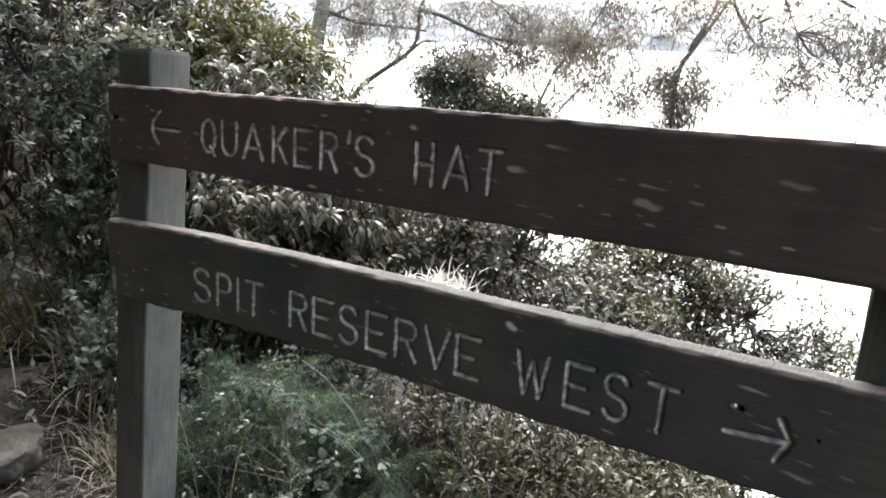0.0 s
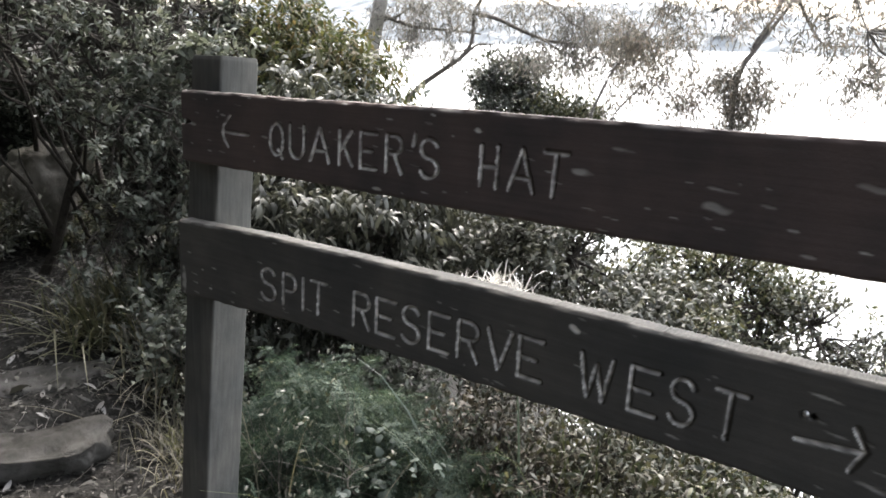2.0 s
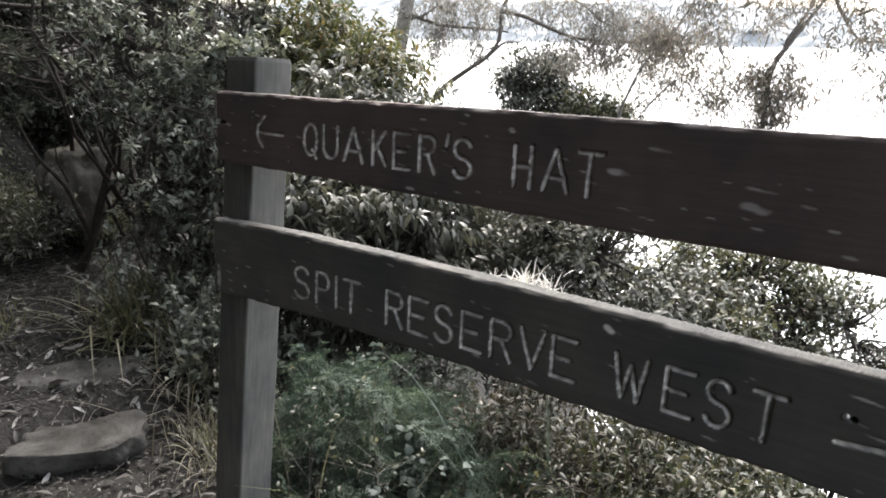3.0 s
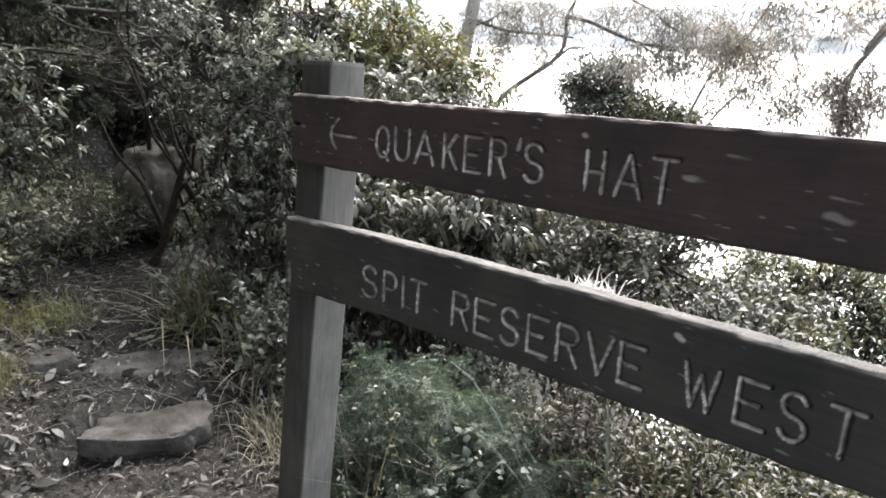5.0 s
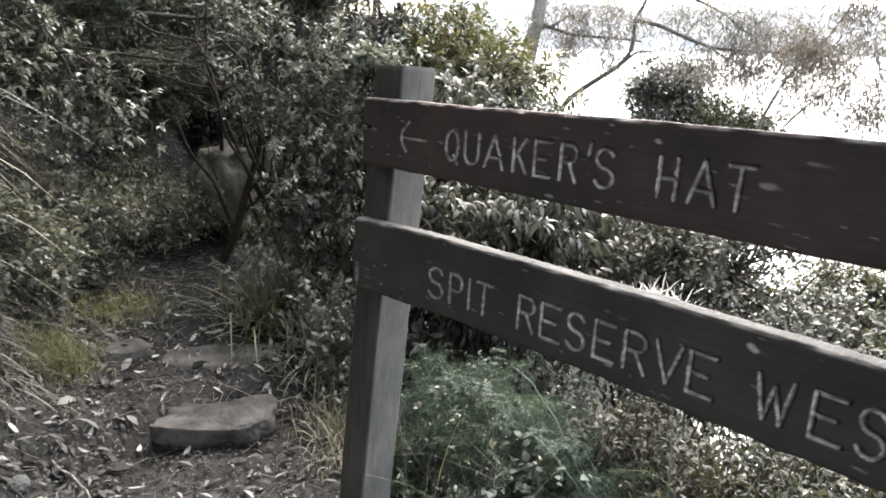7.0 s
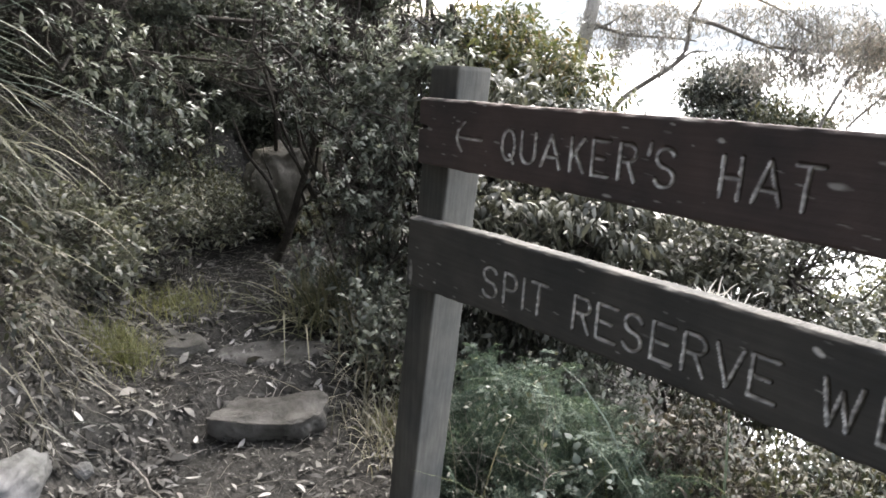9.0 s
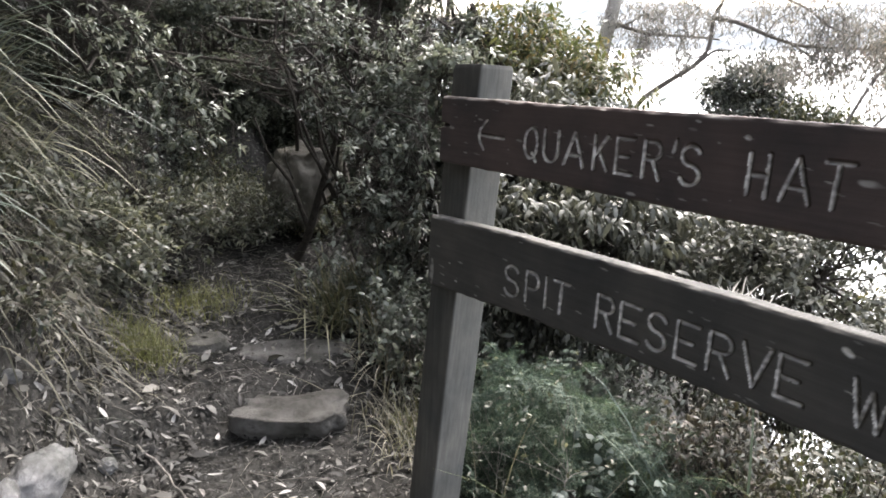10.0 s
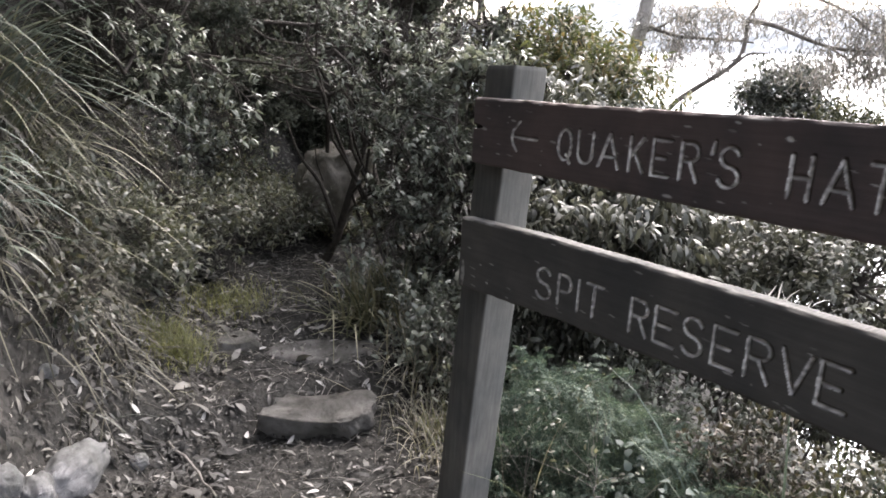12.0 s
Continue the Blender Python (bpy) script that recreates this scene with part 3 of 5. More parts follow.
def bolt(x, z, r, name="bolt"):
    v, f = [], []
    prof = ((r, 0.004), (r, -0.001), (r * 0.75, -0.003), (0.0004, -0.0036))
    for rr, yy in prof:
        v += [(x + rr * math.cos(radians(d)), yy, z + rr * math.sin(radians(d))) for d in range(0, 360, 30)]
    for k in range(3):
        f += [(k * 12 + j, k * 12 + (j + 1) % 12, (k + 1) * 12 + (j + 1) % 12, (k + 1) * 12 + j) for j in range(12)]
    return part(name, mesh(name, v, f, STEEL, True), sign, "bright galvanised bolt head")


bolt(1.480, 1.133, 0.0042)


# ---- plants ----
def shrub(name, label, category, base, centre, radii, twigs, per, size, mat, seed, bark=None, hang=0.0, shell=0.55, stems=6, thick=0.018, twig=0.22, lump=0.35, aspect=0.42, group="", clump=14, spray=0.13):
    """A many-stemmed bush: stems from the base, twigs in an uneven crown, leaves along the twigs."""
    rng = np.random.default_rng(seed)
    bark = bark or BARK
    base, centre, radii = (np.asarray(v, float) for v in (base, centre, radii))
    ob = thing(name, label, category, base, group)
    sprays = max(8, twigs // clump)
    dirs = unit(rng.normal(0, 1, (sprays, 3)))
    lob = unit(rng.normal(0, 1, (9, 3)))
    swell = 1 + lump * (np.max(dirs @ lob.T, 1) - 0.75) * 1.6
    rad = (shell + (1 - shell) * rng.random(sprays) ** 0.7) * swell
    pick = rng.integers(0, sprays, twigs)
    tip = (centre + dirs * radii * rad[:, None])[pick] + rng.normal(0, 1, (twigs, 3)) * np.array([spray, spray, spray * 0.45])
    dirs = dirs[pick]
    low = ground_z(tip[:, 0], tip[:, 1]) + 0.05
    tip[:, 2] = np.maximum(tip[:, 2], low + 0.1 * rng.random(twigs))
    lines, nodes = [], []
    for k in range(stems):
        goal = centre + unit(rng.normal(0, 1, 3)) * radii * 0.55
        goal[2] = max(goal[2], base[2] + 0.4 * (centre[2] - base[2]))
        start = base + np.append(rng.normal(0, 0.06, 2), -0.05)
        p = bend(start, goal, rng, 9, 0.09)
        lines.append((p, np.linspace(thick, thick * 0.35, 9) * rng.uniform(0.7, 1.1)))
        nodes.append(p[3:])
    nodes = np.concatenate(nodes)
    for k in range(0, twigs, max(1, twigs // 220)):
        a = nodes[np.argmin(np.linalg.norm(nodes - tip[k], axis=1) + rng.random(len(nodes)) * 0.3)]
        lines.append((bend(a, tip[k], rng, 5, 0.08, hang * 0.2), np.linspace(thick * 0.32, thick * 0.09, 5)))
    v, f = tubes(lines, 5)
    part("framework", mesh("framework", v - base, f, bark, True), ob)
    out = unit(dirs * 0.9 + rng.normal(0, 0.55, (twigs, 3)) + [0, 0, 0.35 - hang])
    s = rng.random((twigs, per)) ** 0.8
    at = tip[:, None] + out[:, None] * ((s - 0.7) * twig)[..., None] + rng.normal(0, 0.012, (twigs, per, 3))
    way = out[:, None] * 0.6 + rng.normal(0, 0.6, (twigs, per, 3)) + np.array([0, 0, -hang])
    up = rng.normal(0, 0.5, (twigs, per, 3)) + [0, 0, 1.0]
    ln = size * rng.uniform(0.6, 1.25, twigs * per)
    v, f = leaves(at.reshape(-1, 3), way.reshape(-1, 3), up.reshape(-1, 3), ln, ln * aspect)
    part("foliage", mesh("foliage", v - base, f, mat, True), ob)
    return ob


def limb_line(points, r0, r1):
    """A smooth tapered line through a few points."""
    p = np.asarray(points, float)
    k = np.concatenate([[0], np.cumsum(np.linalg.norm(np.diff(p, axis=0), axis=1))])
    t = np.linspace(0, k[-1], 6 * len(p))
    q = np.stack([np.interp(t, k, p[:, c]) for c in range(3)], 1)
    for _ in range(3):
        q[1:-1] = (q[:-2] + 2 * q[1:-1] + q[2:]) / 4
    return q, np.linspace(r0, r1, len(q))


def tree(name, label, base, lines, clusters, mat, bark, seed, leaf=0.085, per=30, group="", aspect=0.16, fall=0.7, limb_bark=None, size=0.11):
    """A tree from limbs (points, radii) and clumps (centre, number of hanging twigs, reach) of leaves."""
    rng = np.random.default_rng(seed)
    base = np.asarray(base, float)
    ob = thing(name, label, "tree", base, group)
    tr = [limb_line(*ln) for ln in lines]
    for k, ln in enumerate(tr):
        v, f = tubes([ln], 10 if k == 0 else 7)
        nm = "trunk" if k == 0 else "limb"
        part(nm, mesh(nm, v - base, f, bark if k == 0 else (limb_bark or bark), True), ob)
    allp = np.concatenate([p for p, _ in tr[1:]])
    twl, pos, way = [], [], []
    for (c, n, r) in clusters:
        for _ in range(n):
            t = np.asarray(c, float) + rng.normal(0, 1, 3) * np.asarray(r)
            near = allp[np.argmin(np.linalg.norm(allp - t, axis=1))]
            a = near if rng.random() < 0.3 and np.linalg.norm(near - t) < 0.8 else t + rng.normal(0, 0.12, 3) + [0, 0, 0.1]
            q = bend(a, t + [0, 0, -0.1], rng, 6, 0.1, 0.08)
            twl.append((q, np.linspace(0.0055, 0.0015, 6)))
            k = rng.integers(2, 6, per)
            pos.append(q[k] + rng.normal(0, size * 0.55, (per, 3)))
            way.append(rng.normal(0, 0.5, (per, 3)) - np.array([0, 0, fall]))
    v, f = tubes(twl, 4)
    part("twig_mass", mesh("twig_mass", v - base, f, limb_bark or bark, True), ob, kind="stuff")
    pos, way = np.concatenate(pos), np.concatenate(way)
    ln = leaf * rng.uniform(0.6, 1.2, len(pos))
    v, f = (leaflets if aspect < 0.2 else leaves)(pos, way, rng.normal(0, 1, (len(pos), 3)), ln, ln * aspect)
    part("foliage", mesh("foliage", v - base, f, mat, True), ob)
    return ob


def tussock(name, label, base, blades, length, width, mat, seed, lean=(0, 0), droop=0.7, spread=0.1, open_=0.55, group=""):
    rng = np.random.default_rng(seed)
    base = np.asarray(base, float)
    ob = thing(name, label, "grass tuft", base, group)
    r = rng.normal(0, spread, (blades, 3)) * [1, 1, 0]
    r[:, 2] = ground_z(r[:, 0] + base[0], r[:, 1] + base[1]) - base[2] - 0.02
    az = rng.uniform(0, 2 * np.pi, blades)
    tilt = np.abs(rng.normal(0, open_, blades))
    w = np.stack([np.cos(az) * np.sin(tilt) + lean[0], np.sin(az) * np.sin(tilt) + lean[1], np.cos(tilt) + 0.15], 1)
    ln = length * rng.uniform(0.45, 1.1, blades)
    v, f = strips(r, w, None, ln, width * rng.uniform(0.6, 1.2, blades), droop * rng.uniform(0.3, 1.2, blades), rng, 8)
    part("green_tuft" if mat in (GRASS, GRASS_FINE, GRASS_OLIVE, MOSS) else "tuft", mesh("tuft", v, f, mat), ob, kind="stuff")
    few = max(4, blades // 14)
    az, tilt = rng.uniform(0, 2 * np.pi, few), np.abs(rng.normal(0, open_ * 1.1, few))
    w = np.stack([np.cos(az) * np.sin(tilt) + lean[0], np.sin(az) * np.sin(tilt) + lean[1], np.cos(tilt)], 1)
    v, f = strips(r[:few], w, None, length * rng.uniform(0.4, 0.95, few), width * rng.uniform(0.5, 1.0, few), droop * rng.uniform(0.6, 1.5, few), rng, 8)
    part("withered_tuft", mesh("withered_tuft", v, f, WITHERED), ob, "withered straw-coloured blades", kind="stuff")
    return ob


def fern(name, label, base, centre, radii, fronds, size, mat, seed):
    """A soft bush of many arching fronds, each with paired side plumes of fine leaflets."""
    rng = np.random.default_rng(seed)
    base, centre, radii = (np.asarray(v, float) for v in (base, centre, radii))
    ob = thing(name, label, "fern", base)
    st, pos, way, ups = [], [], [], []
    for _ in range(fronds):
        tip = centre + unit(rng.normal(0, 1, 3) + [0, 0, 0.25]) * radii * rng.uniform(0.45, 1.0)
        tip[2] = max(tip[2], ground_z(tip[0], tip[1]) + 0.08)
        a = base + np.append(rng.normal(0, 0.14, 2), 0)
        a[2] = ground_z(a[0], a[1]) - 0.02
        q = bend(a, tip, rng, 16, 0.08, 0.16)
        st.append((q, np.linspace(0.0026, 0.0007, 16)))
        d = unit(np.gradient(q, axis=0))
        side = unit(np.cross(d, [0, 0, 1.0]) + rng.normal(0, 0.25, 3))
        nor = np.cross(side, d)
        for k in np.linspace(5.0, 14.6, 22):
            i0 = int(k)
            p, dd = q[i0] + (q[min(i0 + 1, 15)] - q[i0]) * (k - i0), d[i0]
            ln = size * (0.25 + 1.1 * math.sin(math.pi * (0.12 + 0.86 * (k - 5) / 9.8))) * rng.uniform(0.75, 1.1)
            for sg in (-1, 1):
                w = unit(side[i0] * sg + dd * 0.55 + rng.normal(0, 0.12, 3) - [0, 0, 0.15])
                m = 11
                u = np.repeat(np.linspace(0.08, 1.0, m), 2)
                flip = np.tile([-1.0, 1.0], m)[:, None]
                pos.append(p + w * (ln * u)[:, None] - np.array([0, 0, 1.0]) * (ln * 0.25 * u ** 2)[:, None])
                way.append(unit(np.cross(w, nor[i0])) * flip + w * 0.7 + rng.normal(0, 0.15, (2 * m, 3)))
                ups.append(nor[i0] + rng.normal(0, 0.3, (2 * m, 3)))
    v, f = tubes(st, 4)
    part("stalk_mass", mesh("stalk_mass", v - base, f, mat, True), ob, kind="stuff")
    pos, way, ups = np.concatenate(pos), np.concatenate(way), np.concatenate(ups)
    ln = rng.uniform(0.007, 0.015, len(pos))
    v, f = leaflets(pos, way, ups, ln, ln * 0.3)
    part("foliage", mesh("foliage", v - base, f, mat, True), ob)
    return ob


def spray_bush(name, label, base, sprays, mat, seed, leaf=0.055, rosettes=46, spread=0.055, bark=None, aspect=0.34, thick=0.013, group=""):
    """A loose bush of drooping branches; each carries rosettes of leaves along its outer part."""
    rng = np.random.default_rng(seed)
    base = np.asarray(base, float)
    ob = thing(name, label, "shrub", base, group)
    pos, way, ups, twl = [], [], [], []
    for pts in sprays:
        q, r = limb_line(pts, thick, thick * 0.25)
        root = bend(base, q[0], rng, 8, 0.08)
        v, f = tubes([(np.concatenate([root[:-1], q]), np.concatenate([np.linspace(thick * 1.7, thick, 7), r]))], 6)
        part("branch", mesh("branch", v - base, f, bark or BARK, True), ob)
        size = np.linalg.norm(np.diff(q, axis=0), axis=1).sum()
        for _ in range(int(rosettes * max(size, 0.25) / 0.5)):
            k = int(len(q) * rng.random() ** 0.7)
            c = q[k] + rng.normal(0, spread, 3) * [1, 1, 0.9] - [0, 0, 0.02]
            twl.append((bend(q[max(0, k - 2)], c, rng, 4, 0.1), np.linspace(0.003, 0.0012, 4)))
            m = rng.integers(6, 11)
            out = unit(c - q[max(0, k - 2)] + rng.normal(0, 0.02, 3) + [0.02, 0.02, 0.01])
            pos.append(c + rng.normal(0, 0.006, (m, 3)))
            way.append(out * 0.55 + rng.normal(0, 0.62, (m, 3)))
            ups.append(rng.normal(0, 0.4, (m, 3)) + [0, 0, 1.0])
    v, f = tubes(twl, 4)
    part("twig_mass", mesh("twig_mass", v - base, f, bark or BARK, True), ob, kind="stuff")
    pos, way, ups = np.concatenate(pos), np.concatenate(way), np.concatenate(ups)
    ln = leaf * rng.uniform(0.55, 1.15, len(pos))
    v, f = leaves(pos, way, ups, ln, ln * aspect)
    part("foliage", mesh("foliage", v - base, f, mat, True), ob)
    return ob


def gz(x, y):
    return float(ground_z(x, y))


def on(x, y, dz=0.0):
    return (x, y, gz(x, y) + dz)


def rock(name, label, at, size, turn, seed, mat=None, flat=0.6, category="rock", group="", boxy=0.75, rough=0.03, under=0.0, chiselled=False, cut=(9, 0.72, 0.9), ripple=0.05):
    rng = np.random.default_rng(seed)
    bm = bmesh.new()
    bmesh.ops.create_icosphere(bm, subdivisions=5, radius=1.0)
    ph = rng.uniform(0, 6.28, 8)
    cuts = [(unit(rng.normal(0, 1, 3)), rng.uniform(*cut[1:])) for _ in range(cut[0])] + [(np.array([0, 0, 1.0]), flat)]
    for vert in bm.verts:
        p = np.array(vert.co)
        p = np.sign(p) * np.abs(p) ** boxy
        for nn, dd in cuts:
            k = p @ nn
            if k > dd:
                p = p - nn * (k - dd) * 0.95
        p = p * (1 + 0.05 * np.sin(p[0] * 4 + ph[0]) * np.sin(p[1] * 5 + ph[1]) + (0.012 if chiselled else ripple) * np.sin(p[2] * 9 + ph[2]) * np.sin(p[0] * 8 + ph[3]) + 0.012 * np.sin(p[1] * 23 + ph[4]) * np.sin(p[2] * 27 + ph[5]))
        p = p * (1 + rough * np.sin(p[0] * 2.3 + ph[6]) * np.sin(p[1] * 3.1 + ph[7]) + 0.5 * rough * np.sin(p[1] * 6.7 + ph[2]) * np.sin(p[0] * 5.3 + p[2] * 4 + ph[3]))
        q = Vector(p) + Vector((seed, 0, 0))
        p = p * (1 + rough * noise.noise(q * 2.2) + 0.5 * rough * noise.noise(q * 5.5) + 0.3 * rough * noise.noise(q * 13.0))
        p[:2] *= 1 - under * np.clip((0.42 - p[2]) * 5.0, 0, 1)
        vert.co = Vector(p * np.asarray(size))
    for fc in bm.faces:
        fc.smooth = not chiselled
    me = bpy.data.meshes.new(name)
    bm.to_mesh(me)
    bm.free()
    me.materials.append(mat or STONE)
    ob = part(name, me)
    ob.matrix_world = pose(*at, 0, 0, turn)
    return tagged(ob, label, category, group)


# stones in the track
rock("step_rock", "flat-topped sandstone rock set across the track as a step", (-0.93, 0.025, -0.05), (0.12, 0.235, 0.18), -37, 5, flat=0.76, boxy=0.42, rough=0.1, under=0.28, ripple=0.02, cut=(5, 1.0, 1.25))
rock("flat_rock", "low worn sandstone slab half sunk in the track", (-1.36, 0.27, 0.07), (0.13, 0.31, 0.09), -28, 8)
rock("small_rock", "small rounded stone at the edge of the track", (-1.62, -0.10, 0.12), (0.09, 0.12, 0.09), 10, 9)
rock("pale_rock", "long pale grey sandstone lump lying in leaf litter", (-0.75, -0.89, 0.21), (0.075, 0.145, 0.085), 48, 12, PALE_STONE, 0.95, group="pale rocks", boxy=0.95, rough=0.09, cut=(4, 0.85, 1.0), ripple=0.02)
rock("pale_rock", "small pale stone lump beside a larger one", (-0.63, -1.00, 0.25), (0.05, 0.075, 0.055), 80, 13, PALE_STONE, 0.95, group="pale rocks", boxy=0.95, rough=0.09, cut=(4, 0.85, 1.0), ripple=0.02)
rock("pale_rock", "pale stone at the foot of the bank", (-0.60, -1.08, 0.32), (0.05, 0.06, 0.06), 20, 14, PALE_STONE, 0.95, group="pale rocks", boxy=0.95, rough=0.09, cut=(4, 0.85, 1.0), ripple=0.02)
rock("pale_rock", "small whitish stone among fallen leaves", (-0.92, -0.68, 0.08), (0.035, 0.03, 0.03), 30, 15, PALE_STONE, 0.95, group="pale rocks", boxy=0.95, rough=0.09, cut=(4, 0.85, 1.0), ripple=0.02)
rock("pale_rock", "small pale stone on the leafy bank", (-1.03, -0.91, 0.46), (0.03, 0.035, 0.025), 0, 16, PALE_STONE, 0.95, group="pale rocks", boxy=0.95, rough=0.09, cut=(4, 0.85, 1.0), ripple=0.02)
rock("boulder", "tan sandstone boulder in deep shade under the bushes", (-2.93, 1.01, 0.62), (0.26, 0.2, 0.3), 25, 21, TAN_STONE, 0.6, boxy=0.5, rough=0.2)
shrub("leafy_undergrowth", "pale-leaved low plants before the shaded boulder", "shrub", on(-2.95, 0.55), (-2.95, 0.6, 0.42), (0.35, 0.3, 0.2), 260, 10, 0.045, LEAF_PALE, 150, stems=8, thick=0.005, spray=0.08, clump=8, aspect=0.3)

# bushes over the far end of the track
DARK = dict(stems=9, thick=0.026, clump=55, spray=0.085, twig=0.1, shell=0.5)
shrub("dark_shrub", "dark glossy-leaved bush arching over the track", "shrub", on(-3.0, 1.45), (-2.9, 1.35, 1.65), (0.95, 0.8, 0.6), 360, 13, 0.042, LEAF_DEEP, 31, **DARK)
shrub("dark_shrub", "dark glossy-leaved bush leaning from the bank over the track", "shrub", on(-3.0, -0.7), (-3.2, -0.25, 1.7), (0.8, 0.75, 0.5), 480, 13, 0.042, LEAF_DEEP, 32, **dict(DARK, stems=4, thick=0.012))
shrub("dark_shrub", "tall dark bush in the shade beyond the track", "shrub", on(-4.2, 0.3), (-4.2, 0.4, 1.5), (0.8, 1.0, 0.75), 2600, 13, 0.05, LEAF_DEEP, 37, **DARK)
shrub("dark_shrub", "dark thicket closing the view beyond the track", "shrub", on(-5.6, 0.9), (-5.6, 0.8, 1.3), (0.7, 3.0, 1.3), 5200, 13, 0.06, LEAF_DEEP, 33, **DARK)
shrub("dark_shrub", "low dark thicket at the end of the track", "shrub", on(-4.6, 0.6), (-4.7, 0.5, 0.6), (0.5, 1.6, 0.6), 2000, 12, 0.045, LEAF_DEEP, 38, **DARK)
shrub("leafy_undergrowth", "pale-leaved straggly plants on the shaded bank", "shrub", on(-2.75, -0.1), (-2.7, -0.1, 0.55), (0.5, 0.35, 0.22), 330, 10, 0.045, LEAF_PALE, 39, stems=9, thick=0.006, spray=0.1, clump=8, aspect=0.3)
shrub("olive_shrub", "lit pale-leaved bush beside the track behind the post", "shrub", on(-1.95, 1.35), (-1.9, 1.3, 0.88), (0.42, 0.34, 0.4), 380, 13, 0.05, LEAF_SPRAY, 34, stems=8, thick=0.016, clump=26, spray=0.09, twig=0.1)
shrub("leafy_undergrowth", "low pale-leaved plant beside the track", "shrub", on(-1.25, 0.95), (-1.3, 0.95, 0.1), (0.5, 0.3, 0.32), 300, 11, 0.05, LEAF_SPRAY, 35, stems=8, thick=0.006, spray=0.08, aspect=0.3)
shrub("leafy_undergrowth", "low leafy plant at the foot of the bank", "shrub", on(-2.2, -0.55), (-2.15, -0.5, 0.55), (0.4, 0.3, 0.25), 420, 11, 0.045, LEAF_PALE, 36, stems=6, thick=0.006, spray=0.08)
shrub("dark_shrub", "low dark plant closing the end of the track", "shrub", on(-3.3, 0.62), (-3.5, 0.62, 0.3), (0.35, 0.42, 0.2), 600, 12, 0.035, LEAF_OLIVE, 101, stems=7, thick=0.01, spray=0.09)
shrub("dark_shrub", "low dark plant beside the end of the track", "shrub", on(-3.0, 1.0), (-3.0, 1.15, 0.25), (0.35, 0.25, 0.25), 400, 12, 0.035, LEAF_OLIVE, 102, stems=7, thick=0.01, spray=0.09)
shrub("dark_shrub", "low dark plant on the shaded bank above the track", "shrub", on(-3.6, 0.05), (-3.5, 0.05, 0.6), (0.4, 0.4, 0.35), 500, 12, 0.04, LEAF_DARK, 103, stems=7, thick=0.01, spray=0.09)
shrub("leafy_undergrowth", "low leafy plant on the slope below the sign", "shrub", on(-0.55, 1.25), (-0.5, 1.25, -0.05), (0.5, 0.35, 0.32), 600, 11, 0.034, LEAF_SPRAY, 104, stems=7, thick=0.006, spray=0.08)
tree("bare_bush", "dark bare-stemmed bush with few leaves beside the track", on(-2.45, 0.72), (
    (((-2.48, 0.70, gz(-2.48, 0.7) - 0.05), (-2.42, 0.80, 0.36), (-2.38, 0.86, 0.6), (-2.34, 0.98, 0.95), (-2.35, 1.0, 1.3)), 0.03, 0.009),
    (((-2.42, 0.80, 0.40), (-2.46, 0.72, 0.7), (-2.5, 0.6, 0.88), (-2.55, 0.55, 1.1)), 0.017, 0.005),
    (((-2.4, 0.84, 0.5), (-2.28, 1.03, 0.68), (-2.15, 1.15, 0.72)), 0.012, 0.004),
    (((-2.45, 0.73, 0.72), (-2.42, 0.68, 0.84), (-2.38, 0.66, 0.95)), 0.006, 0.002),
    (((-2.36, 0.92, 0.75), (-2.42, 0.96, 0.95), (-2.45, 0.93, 1.1)), 0.007, 0.002)),
    (((-2.3, 1.05, 1.1), 12, (0.15, 0.15, 0.1)), ((-2.15, 1.15, 0.78), 8, (0.1, 0.1, 0.06))), LEAF_DARK, BARK, 106, leaf=0.045, per=12, aspect=0.36, fall=0.1, size=0.07)
shrub("dark_shrub", "small dark-leaved bush against the light beyond the track", "shrub", on(-2.75, 1.9), (-2.7, 1.75, 2.05), (0.4, 0.35, 0.35), 600, 14, 0.045, LEAF_SPRAY, 75, stems=7, thick=0.016, clump=30, spray=0.1)
for k, (x, y, n, kind_of) in enumerate(((-1.5, -0.86, 40, LEAF_UNDER), (-1.95, -0.72, 50, LEAF_PALE), (-1.2, -0.92, 50, LEAF_UNDER), (-2.35, -0.55, 80, LEAF_PALE))):
    shrub("bank_plant", "straggly low plant growing out of the grassy bank", "shrub", on(x, y), (x + 0.05, y + 0.1, gz(x, y) + 0.08), (0.24, 0.16, 0.14), n, 8, 0.045, kind_of, 140 + k, stems=6, thick=0.004, clump=6, spray=0.06, aspect=0.32, group="bank plants")
spray_bush("dark_shrub", "bush with drooping sprays of dark glossy leaves on the bank", on(-2.9, -0.45), (
    ((-1.89, -0.38, 1.78), (-1.84, -0.22, 1.57), (-1.77, -0.05, 1.44), (-1.69, 0.09, 1.27), (-1.64, 0.13, 1.16)),
    ((-1.84, -0.12, 1.72), (-1.84, -0.22, 1.58), (-1.82, -0.27, 1.39), (-1.76, -0.18, 1.25), (-1.73, -0.19, 1.17)),
    ((-1.82, -0.04, 1.42), (-1.75, -0.02, 1.26), (-1.68, -0.02, 1.12)),
    ((-1.90, -0.45, 1.65), (-1.84, -0.36, 1.49), (-1.78, -0.34, 1.36)),
    ((-1.85, -0.15, 1.46), (-1.78, -0.13, 1.34), (-1.71, -0.08, 1.20))), LEAF_SPRAY, 131, leaf=0.045, rosettes=28, spread=0.05, thick=0.007)
